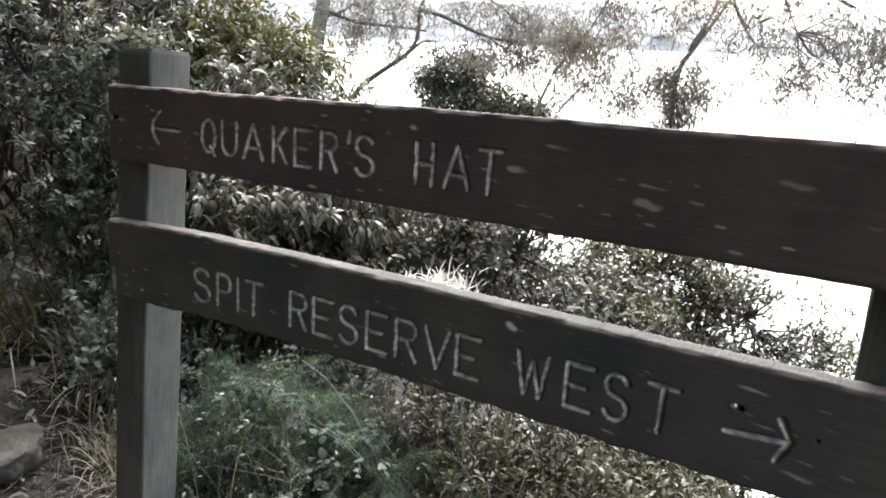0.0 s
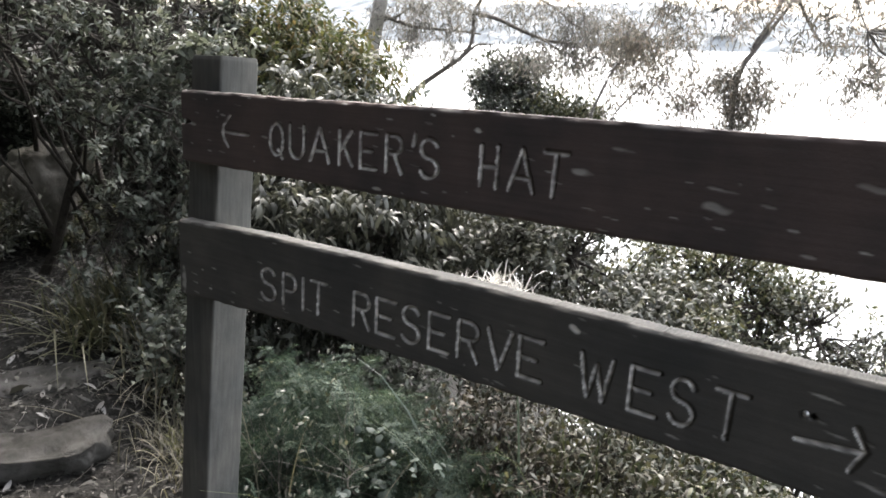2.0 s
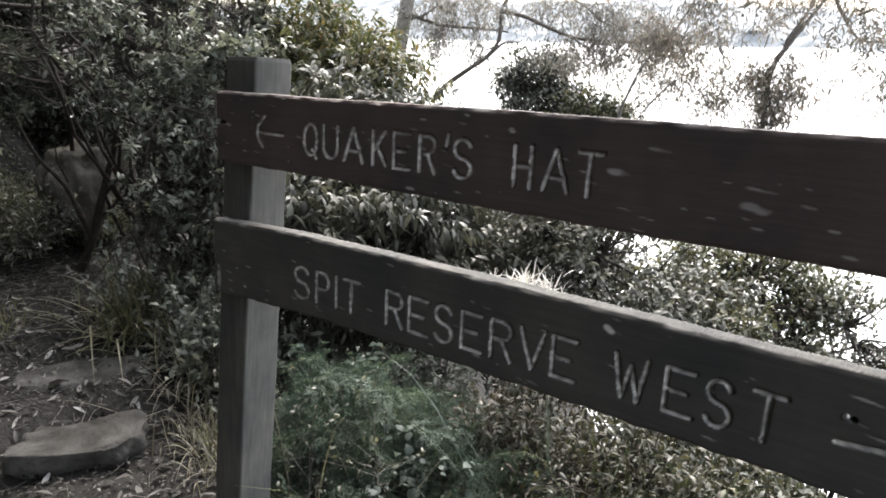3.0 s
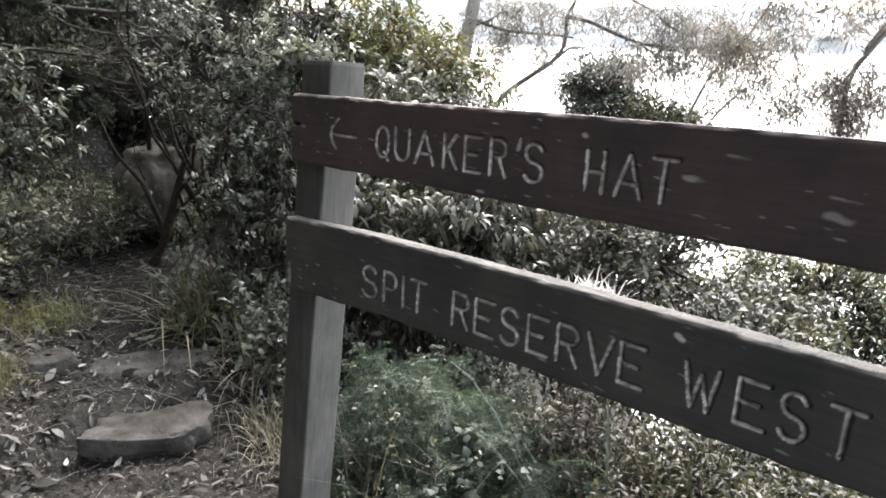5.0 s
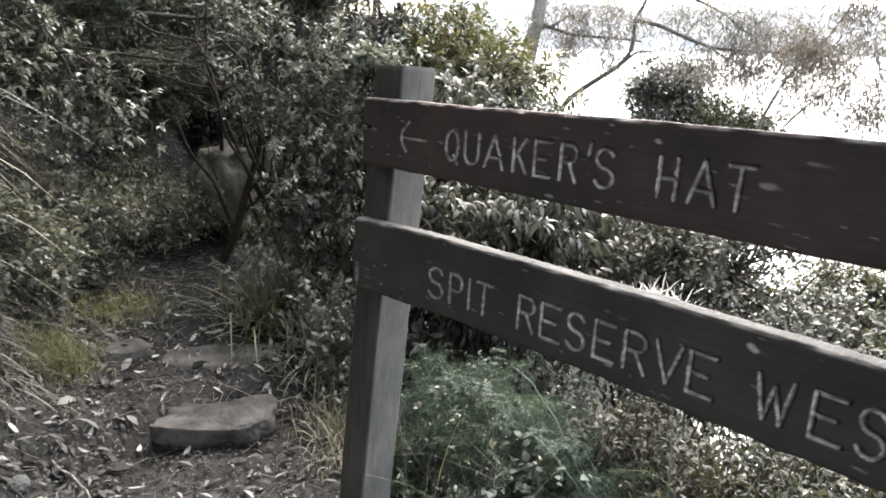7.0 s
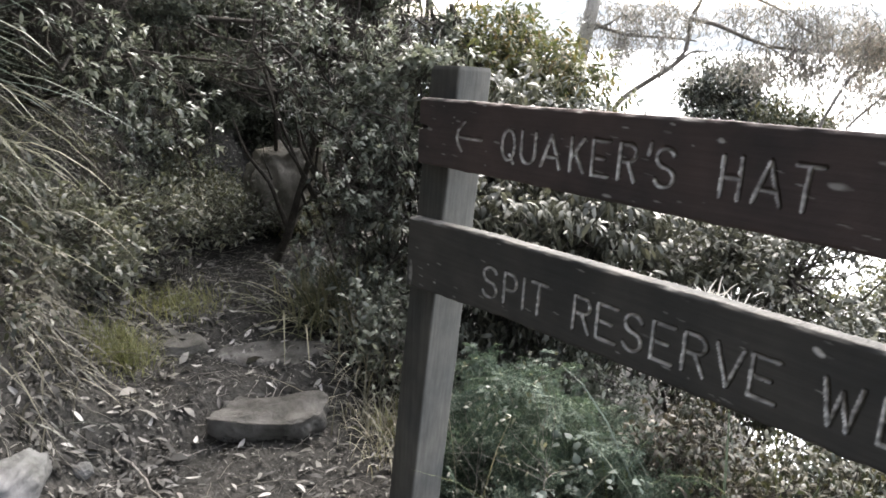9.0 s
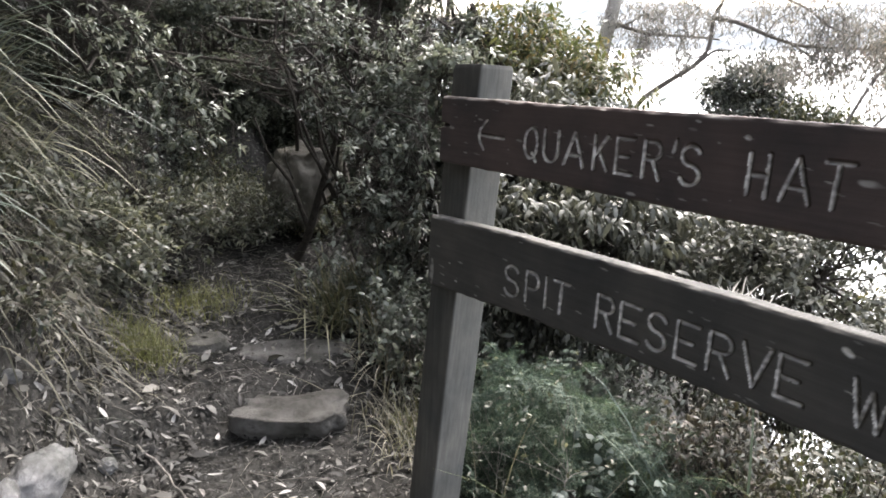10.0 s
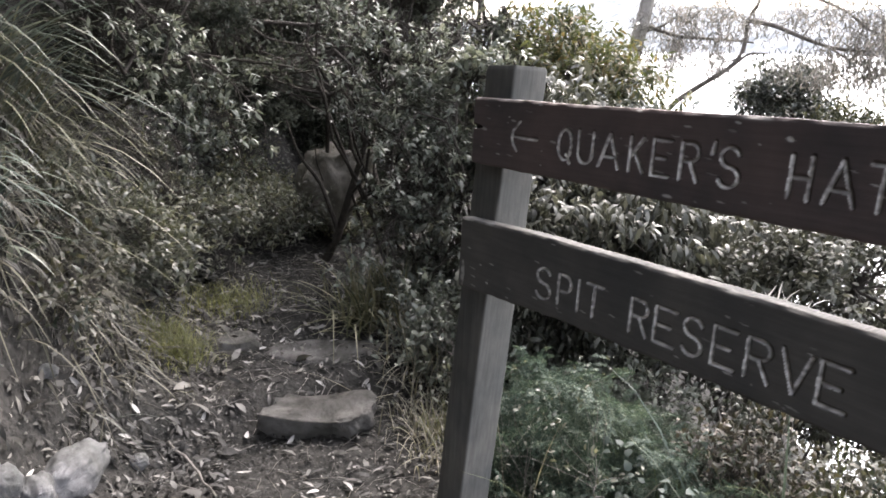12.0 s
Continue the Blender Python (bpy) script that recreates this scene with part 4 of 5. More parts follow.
spray_bush("dark_shrub", "bush with drooping clusters of glossy leaves over the track", on(-2.1, 1.2), (
    ((-2.24, 0.59, 1.47), (-2.10, 0.71, 1.35), (-1.95, 0.84, 1.21), (-1.77, 1.00, 1.15), (-1.63, 1.05, 1.00)),
    ((-2.17, 0.74, 1.31), (-2.02, 0.80, 1.14), (-1.84, 0.91, 1.06), (-1.62, 1.04, 0.93)),
    ((-2.23, 0.62, 1.73), (-2.03, 0.82, 1.69), (-1.83, 0.99, 1.62), (-1.63, 1.13, 1.58)),
    ((-2.08, 0.95, 1.51), (-1.87, 1.02, 1.44), (-1.63, 1.12, 1.41)),
    ((-2.01, 0.93, 0.80), (-1.80, 0.99, 0.77), (-1.55, 1.08, 0.74)),
    ((-2.01, 0.88, 0.69), (-1.77, 0.99, 0.66), (-1.52, 1.09, 0.66)),
    ((-2.11, 0.85, 1.22), (-1.89, 0.95, 1.21), (-1.67, 1.03, 1.18)),
    ((-2.21, 0.65, 1.82), (-2.03, 0.69, 1.67), (-1.85, 0.73, 1.56))), LEAF_SPRAY, 132, leaf=0.047, rosettes=46, thick=0.008)
spray_bush("olive_shrub", "thin upright bush with small grey-green leaves against the light", on(-2.2, 1.75), (
    ((-1.94, 1.54, 1.80), (-1.88, 1.55, 1.59), (-1.89, 1.45, 1.30)),
    ((-1.87, 1.65, 1.74), (-1.81, 1.65, 1.55), (-1.80, 1.57, 1.37)),
    ((-2.04, 1.41, 1.71), (-1.96, 1.44, 1.49), (-1.95, 1.35, 1.27)),
    ((-2.03, 1.41, 1.30), (-1.93, 1.46, 1.17), (-1.88, 1.39, 0.95))), LEAF_PALE, 133, leaf=0.045, rosettes=60, spread=0.09)
spray_bush("olive_shrub", "pale-leaved bush beside the track with many small sprays", on(-1.85, 1.25), (
    ((-1.77, 1.08, 0.66), (-1.71, 0.90, 0.51), (-1.55, 0.88, 0.36)),
    ((-1.68, 1.18, 0.54), (-1.61, 1.02, 0.41), (-1.44, 0.99, 0.24)),
    ((-1.85, 0.99, 0.76), (-1.78, 0.83, 0.60), (-1.64, 0.79, 0.47)),
    ((-1.73, 1.21, 0.85), (-1.70, 1.04, 0.75), (-1.55, 1.02, 0.59))), LEAF_PALE, 138, leaf=0.05, rosettes=60, spread=0.07, thick=0.008)
spray_bush("olive_shrub", "open pale-leaved bush leaning from the slope beside the track", on(-1.45, 1.3), (
    ((-1.61, 0.79, 1.06), (-1.54, 0.71, 0.90), (-1.42, 0.74, 0.80)),
    ((-1.49, 0.98, 1.00), (-1.46, 0.83, 0.84), (-1.34, 0.83, 0.72)),
    ((-1.43, 1.02, 0.83), (-1.40, 0.86, 0.68), (-1.26, 0.87, 0.56)),
    ((-1.54, 0.81, 0.74), (-1.50, 0.65, 0.62), (-1.38, 0.65, 0.51)),
    ((-1.47, 1.07, 1.25), (-1.44, 0.95, 1.12), (-1.33, 0.95, 0.99)),
    ((-1.36, 0.97, 0.49), (-1.33, 0.81, 0.40), (-1.21, 0.78, 0.29)),
    ((-1.57, 0.90, 1.20), (-1.55, 0.76, 1.09), (-1.43, 0.78, 1.00)),
    ((-1.60, 0.64, 0.63), (-1.54, 0.51, 0.54), (-1.44, 0.49, 0.46))), LEAF_SPRAY, 145, leaf=0.046, rosettes=32, spread=0.07, thick=0.006)
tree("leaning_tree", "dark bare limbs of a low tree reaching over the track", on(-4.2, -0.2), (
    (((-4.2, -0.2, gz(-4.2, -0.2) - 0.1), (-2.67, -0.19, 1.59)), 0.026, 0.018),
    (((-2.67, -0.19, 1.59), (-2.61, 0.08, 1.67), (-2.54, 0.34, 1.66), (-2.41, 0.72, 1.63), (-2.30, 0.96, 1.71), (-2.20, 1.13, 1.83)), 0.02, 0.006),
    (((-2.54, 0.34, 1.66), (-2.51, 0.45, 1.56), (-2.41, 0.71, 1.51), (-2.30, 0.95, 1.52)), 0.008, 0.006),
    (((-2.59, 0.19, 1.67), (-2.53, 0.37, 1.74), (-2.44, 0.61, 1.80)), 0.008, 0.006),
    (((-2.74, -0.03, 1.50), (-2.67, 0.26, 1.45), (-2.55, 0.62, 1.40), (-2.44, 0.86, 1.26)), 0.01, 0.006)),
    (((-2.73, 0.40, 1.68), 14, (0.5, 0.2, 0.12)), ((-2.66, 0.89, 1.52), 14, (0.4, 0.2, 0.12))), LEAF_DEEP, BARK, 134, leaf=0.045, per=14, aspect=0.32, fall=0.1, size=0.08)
# unseen dark bushes added behind and above the track to hold back sky light
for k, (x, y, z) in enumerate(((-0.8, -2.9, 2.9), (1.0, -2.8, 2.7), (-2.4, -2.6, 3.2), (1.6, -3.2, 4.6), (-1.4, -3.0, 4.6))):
    shrub("shade_shrub", "unseen dark-leaved bush added behind the track to block light", "shrub", on(x, y - 0.3), (x, y, z), (1.2, 0.8, 1.4), 1500, 12, 0.12, LEAF_BLOCKER, 110 + k, stems=6, thick=0.04, clump=12, spray=0.25, group="hillside bushes")
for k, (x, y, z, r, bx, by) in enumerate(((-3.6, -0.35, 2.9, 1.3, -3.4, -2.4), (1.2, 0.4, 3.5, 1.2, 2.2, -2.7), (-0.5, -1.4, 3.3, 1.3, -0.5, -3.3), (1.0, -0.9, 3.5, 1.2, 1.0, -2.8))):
    shrub("shade_shrub", "unseen dark-leaved bush added over the track to block sky light", "shrub", on(bx, by), (x, y, z), (r, 1.0, 0.6), 1900, 12, 0.1, LEAF_BLOCKER, 120 + k, stems=6, thick=0.04, clump=12, spray=0.25, group="hillside bushes")
shrub("dark_shrub", "bush with hanging clusters of dark glossy leaves beside the track", "shrub", on(-1.8, 1.5), (-1.78, 1.38, 1.35), (0.5, 0.4, 0.55), 300, 14, 0.05, LEAF_SPRAY, 107, stems=8, thick=0.014, clump=34, spray=0.085, twig=0.1, hang=0.2)
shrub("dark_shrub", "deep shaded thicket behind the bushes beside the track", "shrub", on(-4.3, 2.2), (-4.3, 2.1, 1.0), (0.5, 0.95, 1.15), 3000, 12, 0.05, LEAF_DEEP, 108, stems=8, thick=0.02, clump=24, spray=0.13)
# bushes below the track
shrub("yellow_shrub", "bush with yellow-green leaves and reddish new tips", "shrub", on(-1.9, 2.5), (-1.88, 2.15, 1.27), (0.48, 0.45, 0.41), 1500, 13, 0.056, LEAF_YELLOW, 41, stems=7, hang=0.35, clump=18, aspect=0.3)
shrub("dark_shrub", "bush with long drooping dark leaves below the track", "shrub", on(-1.6, 2.1), (-1.5, 2.0, 0.72), (0.55, 0.45, 0.5), 1700, 13, 0.062, LEAF_DARK, 50, stems=7, hang=0.6, clump=16, aspect=0.3)
shrub("olive_shrub", "bush with long drooping grey-brown leaves behind the sign", "shrub", on(-1.1, 1.7), (-0.95, 1.55, 0.62), (0.62, 0.5, 0.72), 1500, 13, 0.064, LEAF_BRONZE, 42, stems=7, hang=0.8, clump=14, aspect=0.3)
shrub("olive_shrub", "open bronze-leaved bush with forked dark stems below the sign", "shrub", on(-0.15, 2.3), (-0.05, 2.15, 0.3), (0.75, 0.5, 0.56), 2000, 13, 0.04, LEAF_BRONZE, 43, stems=9, thick=0.022, hang=0.3, clump=34, spray=0.1)
shrub("dark_shrub", "open dark bronze-leaved bush below the sign", "shrub", on(-0.5, 2.6), (-0.6, 2.6, 0.15), (0.7, 0.5, 0.75), 1700, 13, 0.042, LEAF_BRONZE, 47, stems=7, clump=24)
shrub("olive_shrub", "thin yellowish bush with dark forked stems against the bright water", "shrub", on(0.6, 2.8), (0.62, 2.7, 0.16), (0.48, 0.4, 0.42), 1150, 13, 0.034, LEAF_OLIVE, 44, stems=9, thick=0.02, hang=0.2, clump=36, spray=0.085)
shrub("twiggy_shrub", "sparse twiggy bush against the bright water", "shrub", on(1.1, 2.7), (0.98, 2.6, 0.12), (0.36, 0.35, 0.36), 520, 13, 0.032, LEAF_BRONZE, 45, stems=10, thick=0.02, clump=34, spray=0.07)
shrub("twiggy_shrub", "wispy small bush against the bright water", "shrub", on(1.5, 2.8), (1.42, 2.6, 0.1), (0.2, 0.2, 0.32), 160, 12, 0.026, LEAF_OLIVE, 48, stems=6, thick=0.01, clump=10, spray=0.07)
shrub("round_bush", "rounded dense dark-leaved bush against the water", "shrub", on(-3.2, 6.7), (-3.15, 6.7, 0.35), (0.64, 0.62, 0.98), 3000, 11, 0.055, LEAF_DARK, 46, stems=7, thick=0.03, clump=30, spray=0.1, lump=0.2)
shrub("olive_shrub", "olive-leaved bush beside the round dark bush", "shrub", on(-2.4, 6.6), (-2.35, 6.5, 0.2), (0.5, 0.5, 0.6), 1300, 11, 0.055, LEAF_OLIVE, 49, stems=7, thick=0.02, clump=20)
# plants right behind and below the sign
fern("fern_bush", "soft blue-green feathery fern behind the post", on(-0.15, 0.75), (-0.02, 0.55, 0.33), (0.5, 0.36, 0.42), 190, 0.075, LEAF_FERN, 51)
shrub("pale_sprig", "pale small-leaved sprig growing through the fern", "shrub", on(0.05, 0.5), (0.12, 0.36, 0.3), (0.42, 0.16, 0.36), 60, 6, 0.02, LEAF_PALE, 73, bark=BARK_GREY, stems=7, thick=0.004, spray=0.08, clump=3)
fern("fern_bush", "soft green feathery fern spreading below the sign", on(0.15, 0.95), (0.32, 0.7, 0.3), (0.5, 0.3, 0.34), 150, 0.07, LEAF_FERN, 55)
fern("fern_bush", "small green feathery fern among grass below the sign", on(0.95, 0.72), (1.0, 0.62, 0.26), (0.36, 0.2, 0.3), 80, 0.055, LEAF_FERN, 146)
fern("fern_bush", "green feathery fern mixed with brown stems below the sign", on(0.55, 0.78), (0.62, 0.66, 0.2), (0.42, 0.22, 0.3), 90, 0.06, LEAF_FERN, 149)
shrub("leafy_undergrowth", "dark green tangle of small leaves below the boards", "shrub", on(0.97, 1.20), (0.97, 1.15, 0.25), (0.34, 0.18, 0.22), 650, 10, 0.03, LEAF_UNDER, 151, stems=12, thick=0.006, clump=14, spray=0.07)
shrub("round_leaved_plant", "low plant with round grey-green leaves below the sign", "shrub", on(0.3, 0.5), (0.35, 0.5, 0.2), (0.45, 0.2, 0.22), 45, 5, 0.03, LEAF_ROUND, 135, stems=8, thick=0.004, clump=5, spray=0.09, aspect=0.8)
shrub("leafy_undergrowth", "brown and green tangled plants filling the slope below the sign", "shrub", on(0.75, 0.75), (0.75, 0.7, 0.25), (0.45, 0.2, 0.22), 140, 9, 0.03, LEAF_UNDER, 136, stems=12, thick=0.006, clump=12, spray=0.08, aspect=0.3)
shrub("dark_shrub", "dark twiggy undergrowth on the slope below the boards", "shrub", on(0.95, 1.15), (0.95, 1.1, 0.0), (0.6, 0.25, 0.36), 800, 11, 0.03, LEAF_BRONZE, 139, stems=14, thick=0.01, clump=16, spray=0.09)
shrub("leafy_undergrowth", "green leafy plants beside the second post below the sign", "shrub", on(1.5, 0.7), (1.45, 0.62, 0.3), (0.45, 0.2, 0.34), 800, 10, 0.03, LEAF_OLIVE, 137, stems=10, thick=0.006, clump=12, spray=0.08, aspect=0.26)
shrub("dry_bush", "tangled low bush with dry brown and green leaves", "shrub", on(0.35, 1.05), (0.4, 0.95, 0.05), (0.5, 0.3, 0.26), 380, 10, 0.028, LEAF_UNDER, 52, aspect=0.3, stems=14, thick=0.007, spray=0.06, clump=26, lump=0.6)
shrub("dry_bush", "dead twiggy bush with curled brown leaves", "shrub", on(0.55, 1.0), (0.55, 0.95, 0.12), (0.35, 0.2, 0.2), 200, 8, 0.03, LEAF_BROWN, 54, stems=9, thick=0.005, spray=0.07)
shrub("leafy_undergrowth", "dark straggly plant on the slope below the sign", "shrub", on(1.45, 0.95), (1.45, 0.92, 0.12), (0.4, 0.25, 0.36), 700, 11, 0.03, LEAF_UNDER, 79, aspect=0.3, stems=12, thick=0.006, spray=0.06, clump=28, lump=0.6)
tussock("strappy_tussock", "green strappy grass tuft below the sign", on(0.75, 0.85), 120, 1.5, 0.009, GRASS, 53, (0, 0), 0.45, 0.09, 0.17)
tussock("strappy_tussock", "green strappy grass tuft near the second post", on(1.15, 0.8), 130, 1.55, 0.009, GRASS, 58, (0, 0), 0.45, 0.1, 0.17)
shrub("leafy_undergrowth", "low brownish plant at the foot of the sign", "shrub", on(1.0, 0.8), (1.1, 0.78, 0.24), (0.48, 0.2, 0.34), 600, 11, 0.03, LEAF_UNDER, 59, aspect=0.3, stems=14, thick=0.007, spray=0.06, clump=30, lump=0.6)
shrub("dead_spray", "bleached dead grassy sprays caught behind the boards", "dead branch", on(0.25, 1.15), (0.28, 1.04, 0.645), (0.2, 0.12, 0.03), 130, 8, 0.085, GRASS_WHITE, 57, bark=BARK_GREY, stems=5, thick=0.006, spray=0.045, aspect=0.06, twig=0.1)
tussock("fine_tussock", "fine bright green grass arching below the sign", on(0.42, 0.7), 70, 1.2, 0.003, GRASS_FINE, 56, (0.08, 0.0), 0.7, 0.1, 0.25)
tussock("dry_tuft", "few pale dead stalks standing in the fern", on(0.16, 0.34), 18, 0.75, 0.004, GRASS_DRY, 60, (0, 0), 0.3, 0.14, 0.22)
tussock("fine_tussock", "fine green grass at the foot of the sign", on(0.92, 0.78), 130, 1.45, 0.004, GRASS_FINE, 69, (0.0, 0.0), 0.45, 0.12, 0.17)
# grasses by the track
tussock("strappy_tussock", "tall arching blue-green strappy tussock on the bank", on(-1.95, -1.0), 120, 0.78, 0.021, GRASS, 61, (0.42, 0.65), 0.55, 0.06, 0.8)
tussock("strappy_tussock", "olive strappy tussock high on the bank", on(-2.45, -0.8), 120, 0.6, 0.012, GRASS_OLIVE, 74, (0.3, 0.45), 0.6, 0.08, 0.6)
tussock("strappy_tussock", "green strappy tussock hanging over the bank", on(-1.3, -1.04), 70, 0.38, 0.018, GRASS, 64, (0.3, 0.45), 0.8, 0.05, 0.7)
tussock("strappy_tussock", "olive arching tussock with dry tips on the bank", on(-1.8, -0.9), 110, 0.55, 0.013, GRASS_OLIVE, 147, (0.35, 0.5), 0.9, 0.1, 0.7)
tussock("strappy_tussock", "green and brown grass tuft on the shaded bank", on(-2.2, -0.72), 90, 0.45, 0.012, GRASS_OLIVE, 148, (0.3, 0.45), 0.9, 0.1, 0.7)
tussock("strappy_tussock", "brownish grass tuft at the foot of the bank", on(-1.45, -0.78), 160, 0.3, 0.007, THATCH, 87, (0.1, 0.15), 0.9, 0.12, 0.7)
tussock("strappy_tussock", "strappy tussock with dry tips beside the track", on(-1.62, 0.72), 420, 0.52, 0.01, GRASS_OLIVE, 62, (0.08, -0.1), 0.5, 0.13, 0.6)
tussock("dry_tuft", "dry straw-coloured grass by the sign post", on(-0.70, 0.47), 260, 0.26, 0.004, GRASS_DRY, 63, (0, 0), 0.6, 0.09)
tussock("dry_tuft", "dry straw-coloured grass at the edge of the track", on(-0.45, 0.40), 160, 0.2, 0.004, GRASS_DRY, 66, (0, 0), 0.6, 0.1)
tussock("moss_tuft", "fine yellow-green grass tuft beside the sign post", on(-0.62, 0.52), 500, 0.2, 0.003, MOSS, 76, (0, 0), 0.5, 0.06)
shrub("pale_sprig", "straggly pale-leaved plant beside the track", "shrub", on(-1.0, 0.72), (-1.0, 0.66, 0.22), (0.3, 0.18, 0.24), 220, 7, 0.04, LEAF_SPRAY, 77, bark=BARK_GREY, stems=8, thick=0.004, spray=0.06, clump=4)
tussock("dry_tuft", "pale dead stalks leaning over the track edge", on(-1.05, 0.6), 130, 0.4, 0.005, GRASS_DRY, 78, (0.05, -0.1), 0.4, 0.1)
tussock("moss_tuft", "fine yellow-green grass tuft on the bank", on(-1.58, -0.40), 900, 0.19, 0.0025, MOSS, 67, (0, 0), 0.5, 0.07)
tussock("moss_tuft", "fine yellow-green grass patch beside the track", on(-2.1, -0.02), 900, 0.15, 0.0025, MOSS, 68, (0, 0), 0.5, 0.13)

# gum trees by the water
tree("gum_tree", "slender pale gum tree with hanging grey-green leaves", on(-4.7, 5.5), (
    (((-4.75, 5.5, gz(-4.75, 5.5) - 0.2), (-4.25, 5.16, 0.41), (-4.25, 5.25, 1.14), (-4.21, 5.30, 1.55), (-4.14, 5.36, 1.93), (-4.08, 5.35, 2.47)), 0.13, 0.07),
    (((-4.16, 5.34, 1.70), (-3.89, 5.59, 1.57), (-3.47, 5.91, 1.54), (-3.26, 6.06, 1.51)), 0.024, 0.010),
    (((-4.20, 5.32, 1.61), (-4.01, 5.48, 1.69), (-3.91, 5.57, 1.79)), 0.019, 0.008),
    (((-4.23, 5.06, -0.11), (-3.96, 5.44, 0.55), (-3.88, 5.55, 0.81), (-3.81, 5.62, 0.91), (-3.65, 5.76, 1.06), (-3.44, 5.93, 1.24), (-3.35, 6.00, 1.38), (-3.33, 6.01, 1.60), (-3.34, 6.00, 1.75), (-3.25, 6.06, 1.91), (-3.24, 6.04, 2.27)), 0.042, 0.017),
    (((-3.44, 5.93, 1.24), (-3.30, 6.04, 1.40), (-3.14, 6.15, 1.40)), 0.019, 0.008),
    (((-3.34, 6.00, 1.74), (-3.12, 6.16, 1.69), (-2.88, 6.31, 1.56), (-2.65, 6.45, 1.46), (-2.38, 6.60, 1.43), (-2.03, 6.77, 1.42)), 0.027, 0.011),
    (((-3.25, 6.05, 2.16), (-2.88, 6.30, 1.99), (-2.55, 6.50, 1.81), (-2.38, 6.59, 1.64), (-2.18, 6.70, 1.54)), 0.022, 0.008),
    (((-3.35, 6.00, 1.37), (-3.47, 5.91, 1.30), (-3.55, 5.85, 1.37)), 0.012, 0.005),
    (((-2.65, 6.45, 1.46), (-2.50, 6.53, 1.35), (-2.36, 6.60, 1.32)), 0.012, 0.005),
    (((-2.88, 6.31, 1.56), (-2.81, 6.35, 1.71), (-2.68, 6.42, 1.79)), 0.012, 0.005)),
    (((-3.97, 5.52, 1.42), 16, (0.20, 0.2, 0.08)), ((-3.73, 5.71, 1.37), 16, (0.20, 0.2, 0.09)), ((-3.46, 5.92, 1.40), 10, (0.15, 0.2, 0.08)), ((-3.84, 5.62, 1.63), 14, (0.20, 0.2, 0.08)), ((-3.99, 5.50, 1.81), 14, (0.20, 0.2, 0.10)), ((-3.54, 5.86, 1.78), 16, (0.22, 0.2, 0.10)), ((-2.72, 6.40, 1.32), 20, (0.20, 0.2, 0.10)), ((-2.49, 6.53, 1.27), 18, (0.20, 0.2, 0.10)), ((-2.27, 6.65, 1.33), 22, (0.20, 0.2, 0.12)), ((-2.27, 6.65, 1.60), 22, (0.20, 0.2, 0.10)), ((-2.90, 6.29, 1.77), 16, (0.30, 0.2, 0.08)), ((-2.57, 6.49, 1.92), 24, (0.40, 0.2, 0.08)), ((-2.04, 6.76, 1.22), 22, (0.25, 0.2, 0.12)), ((-1.86, 6.84, 1.44), 26, (0.30, 0.2, 0.12)), ((-1.64, 6.93, 1.34), 24, (0.30, 0.2, 0.14)), ((-2.04, 6.76, 1.75), 24, (0.40, 0.2, 0.10)), ((-1.62, 6.95, 1.70), 26, (0.40, 0.2, 0.12)), ((-3.32, 6.02, 1.89), 14, (0.30, 0.2, 0.08)), ((-3.68, 5.74, 1.95), 16, (0.30, 0.2, 0.08))),
    LEAF_GUM, GUM_BARK, 71, limb_bark=GUM_LIMB, per=34)
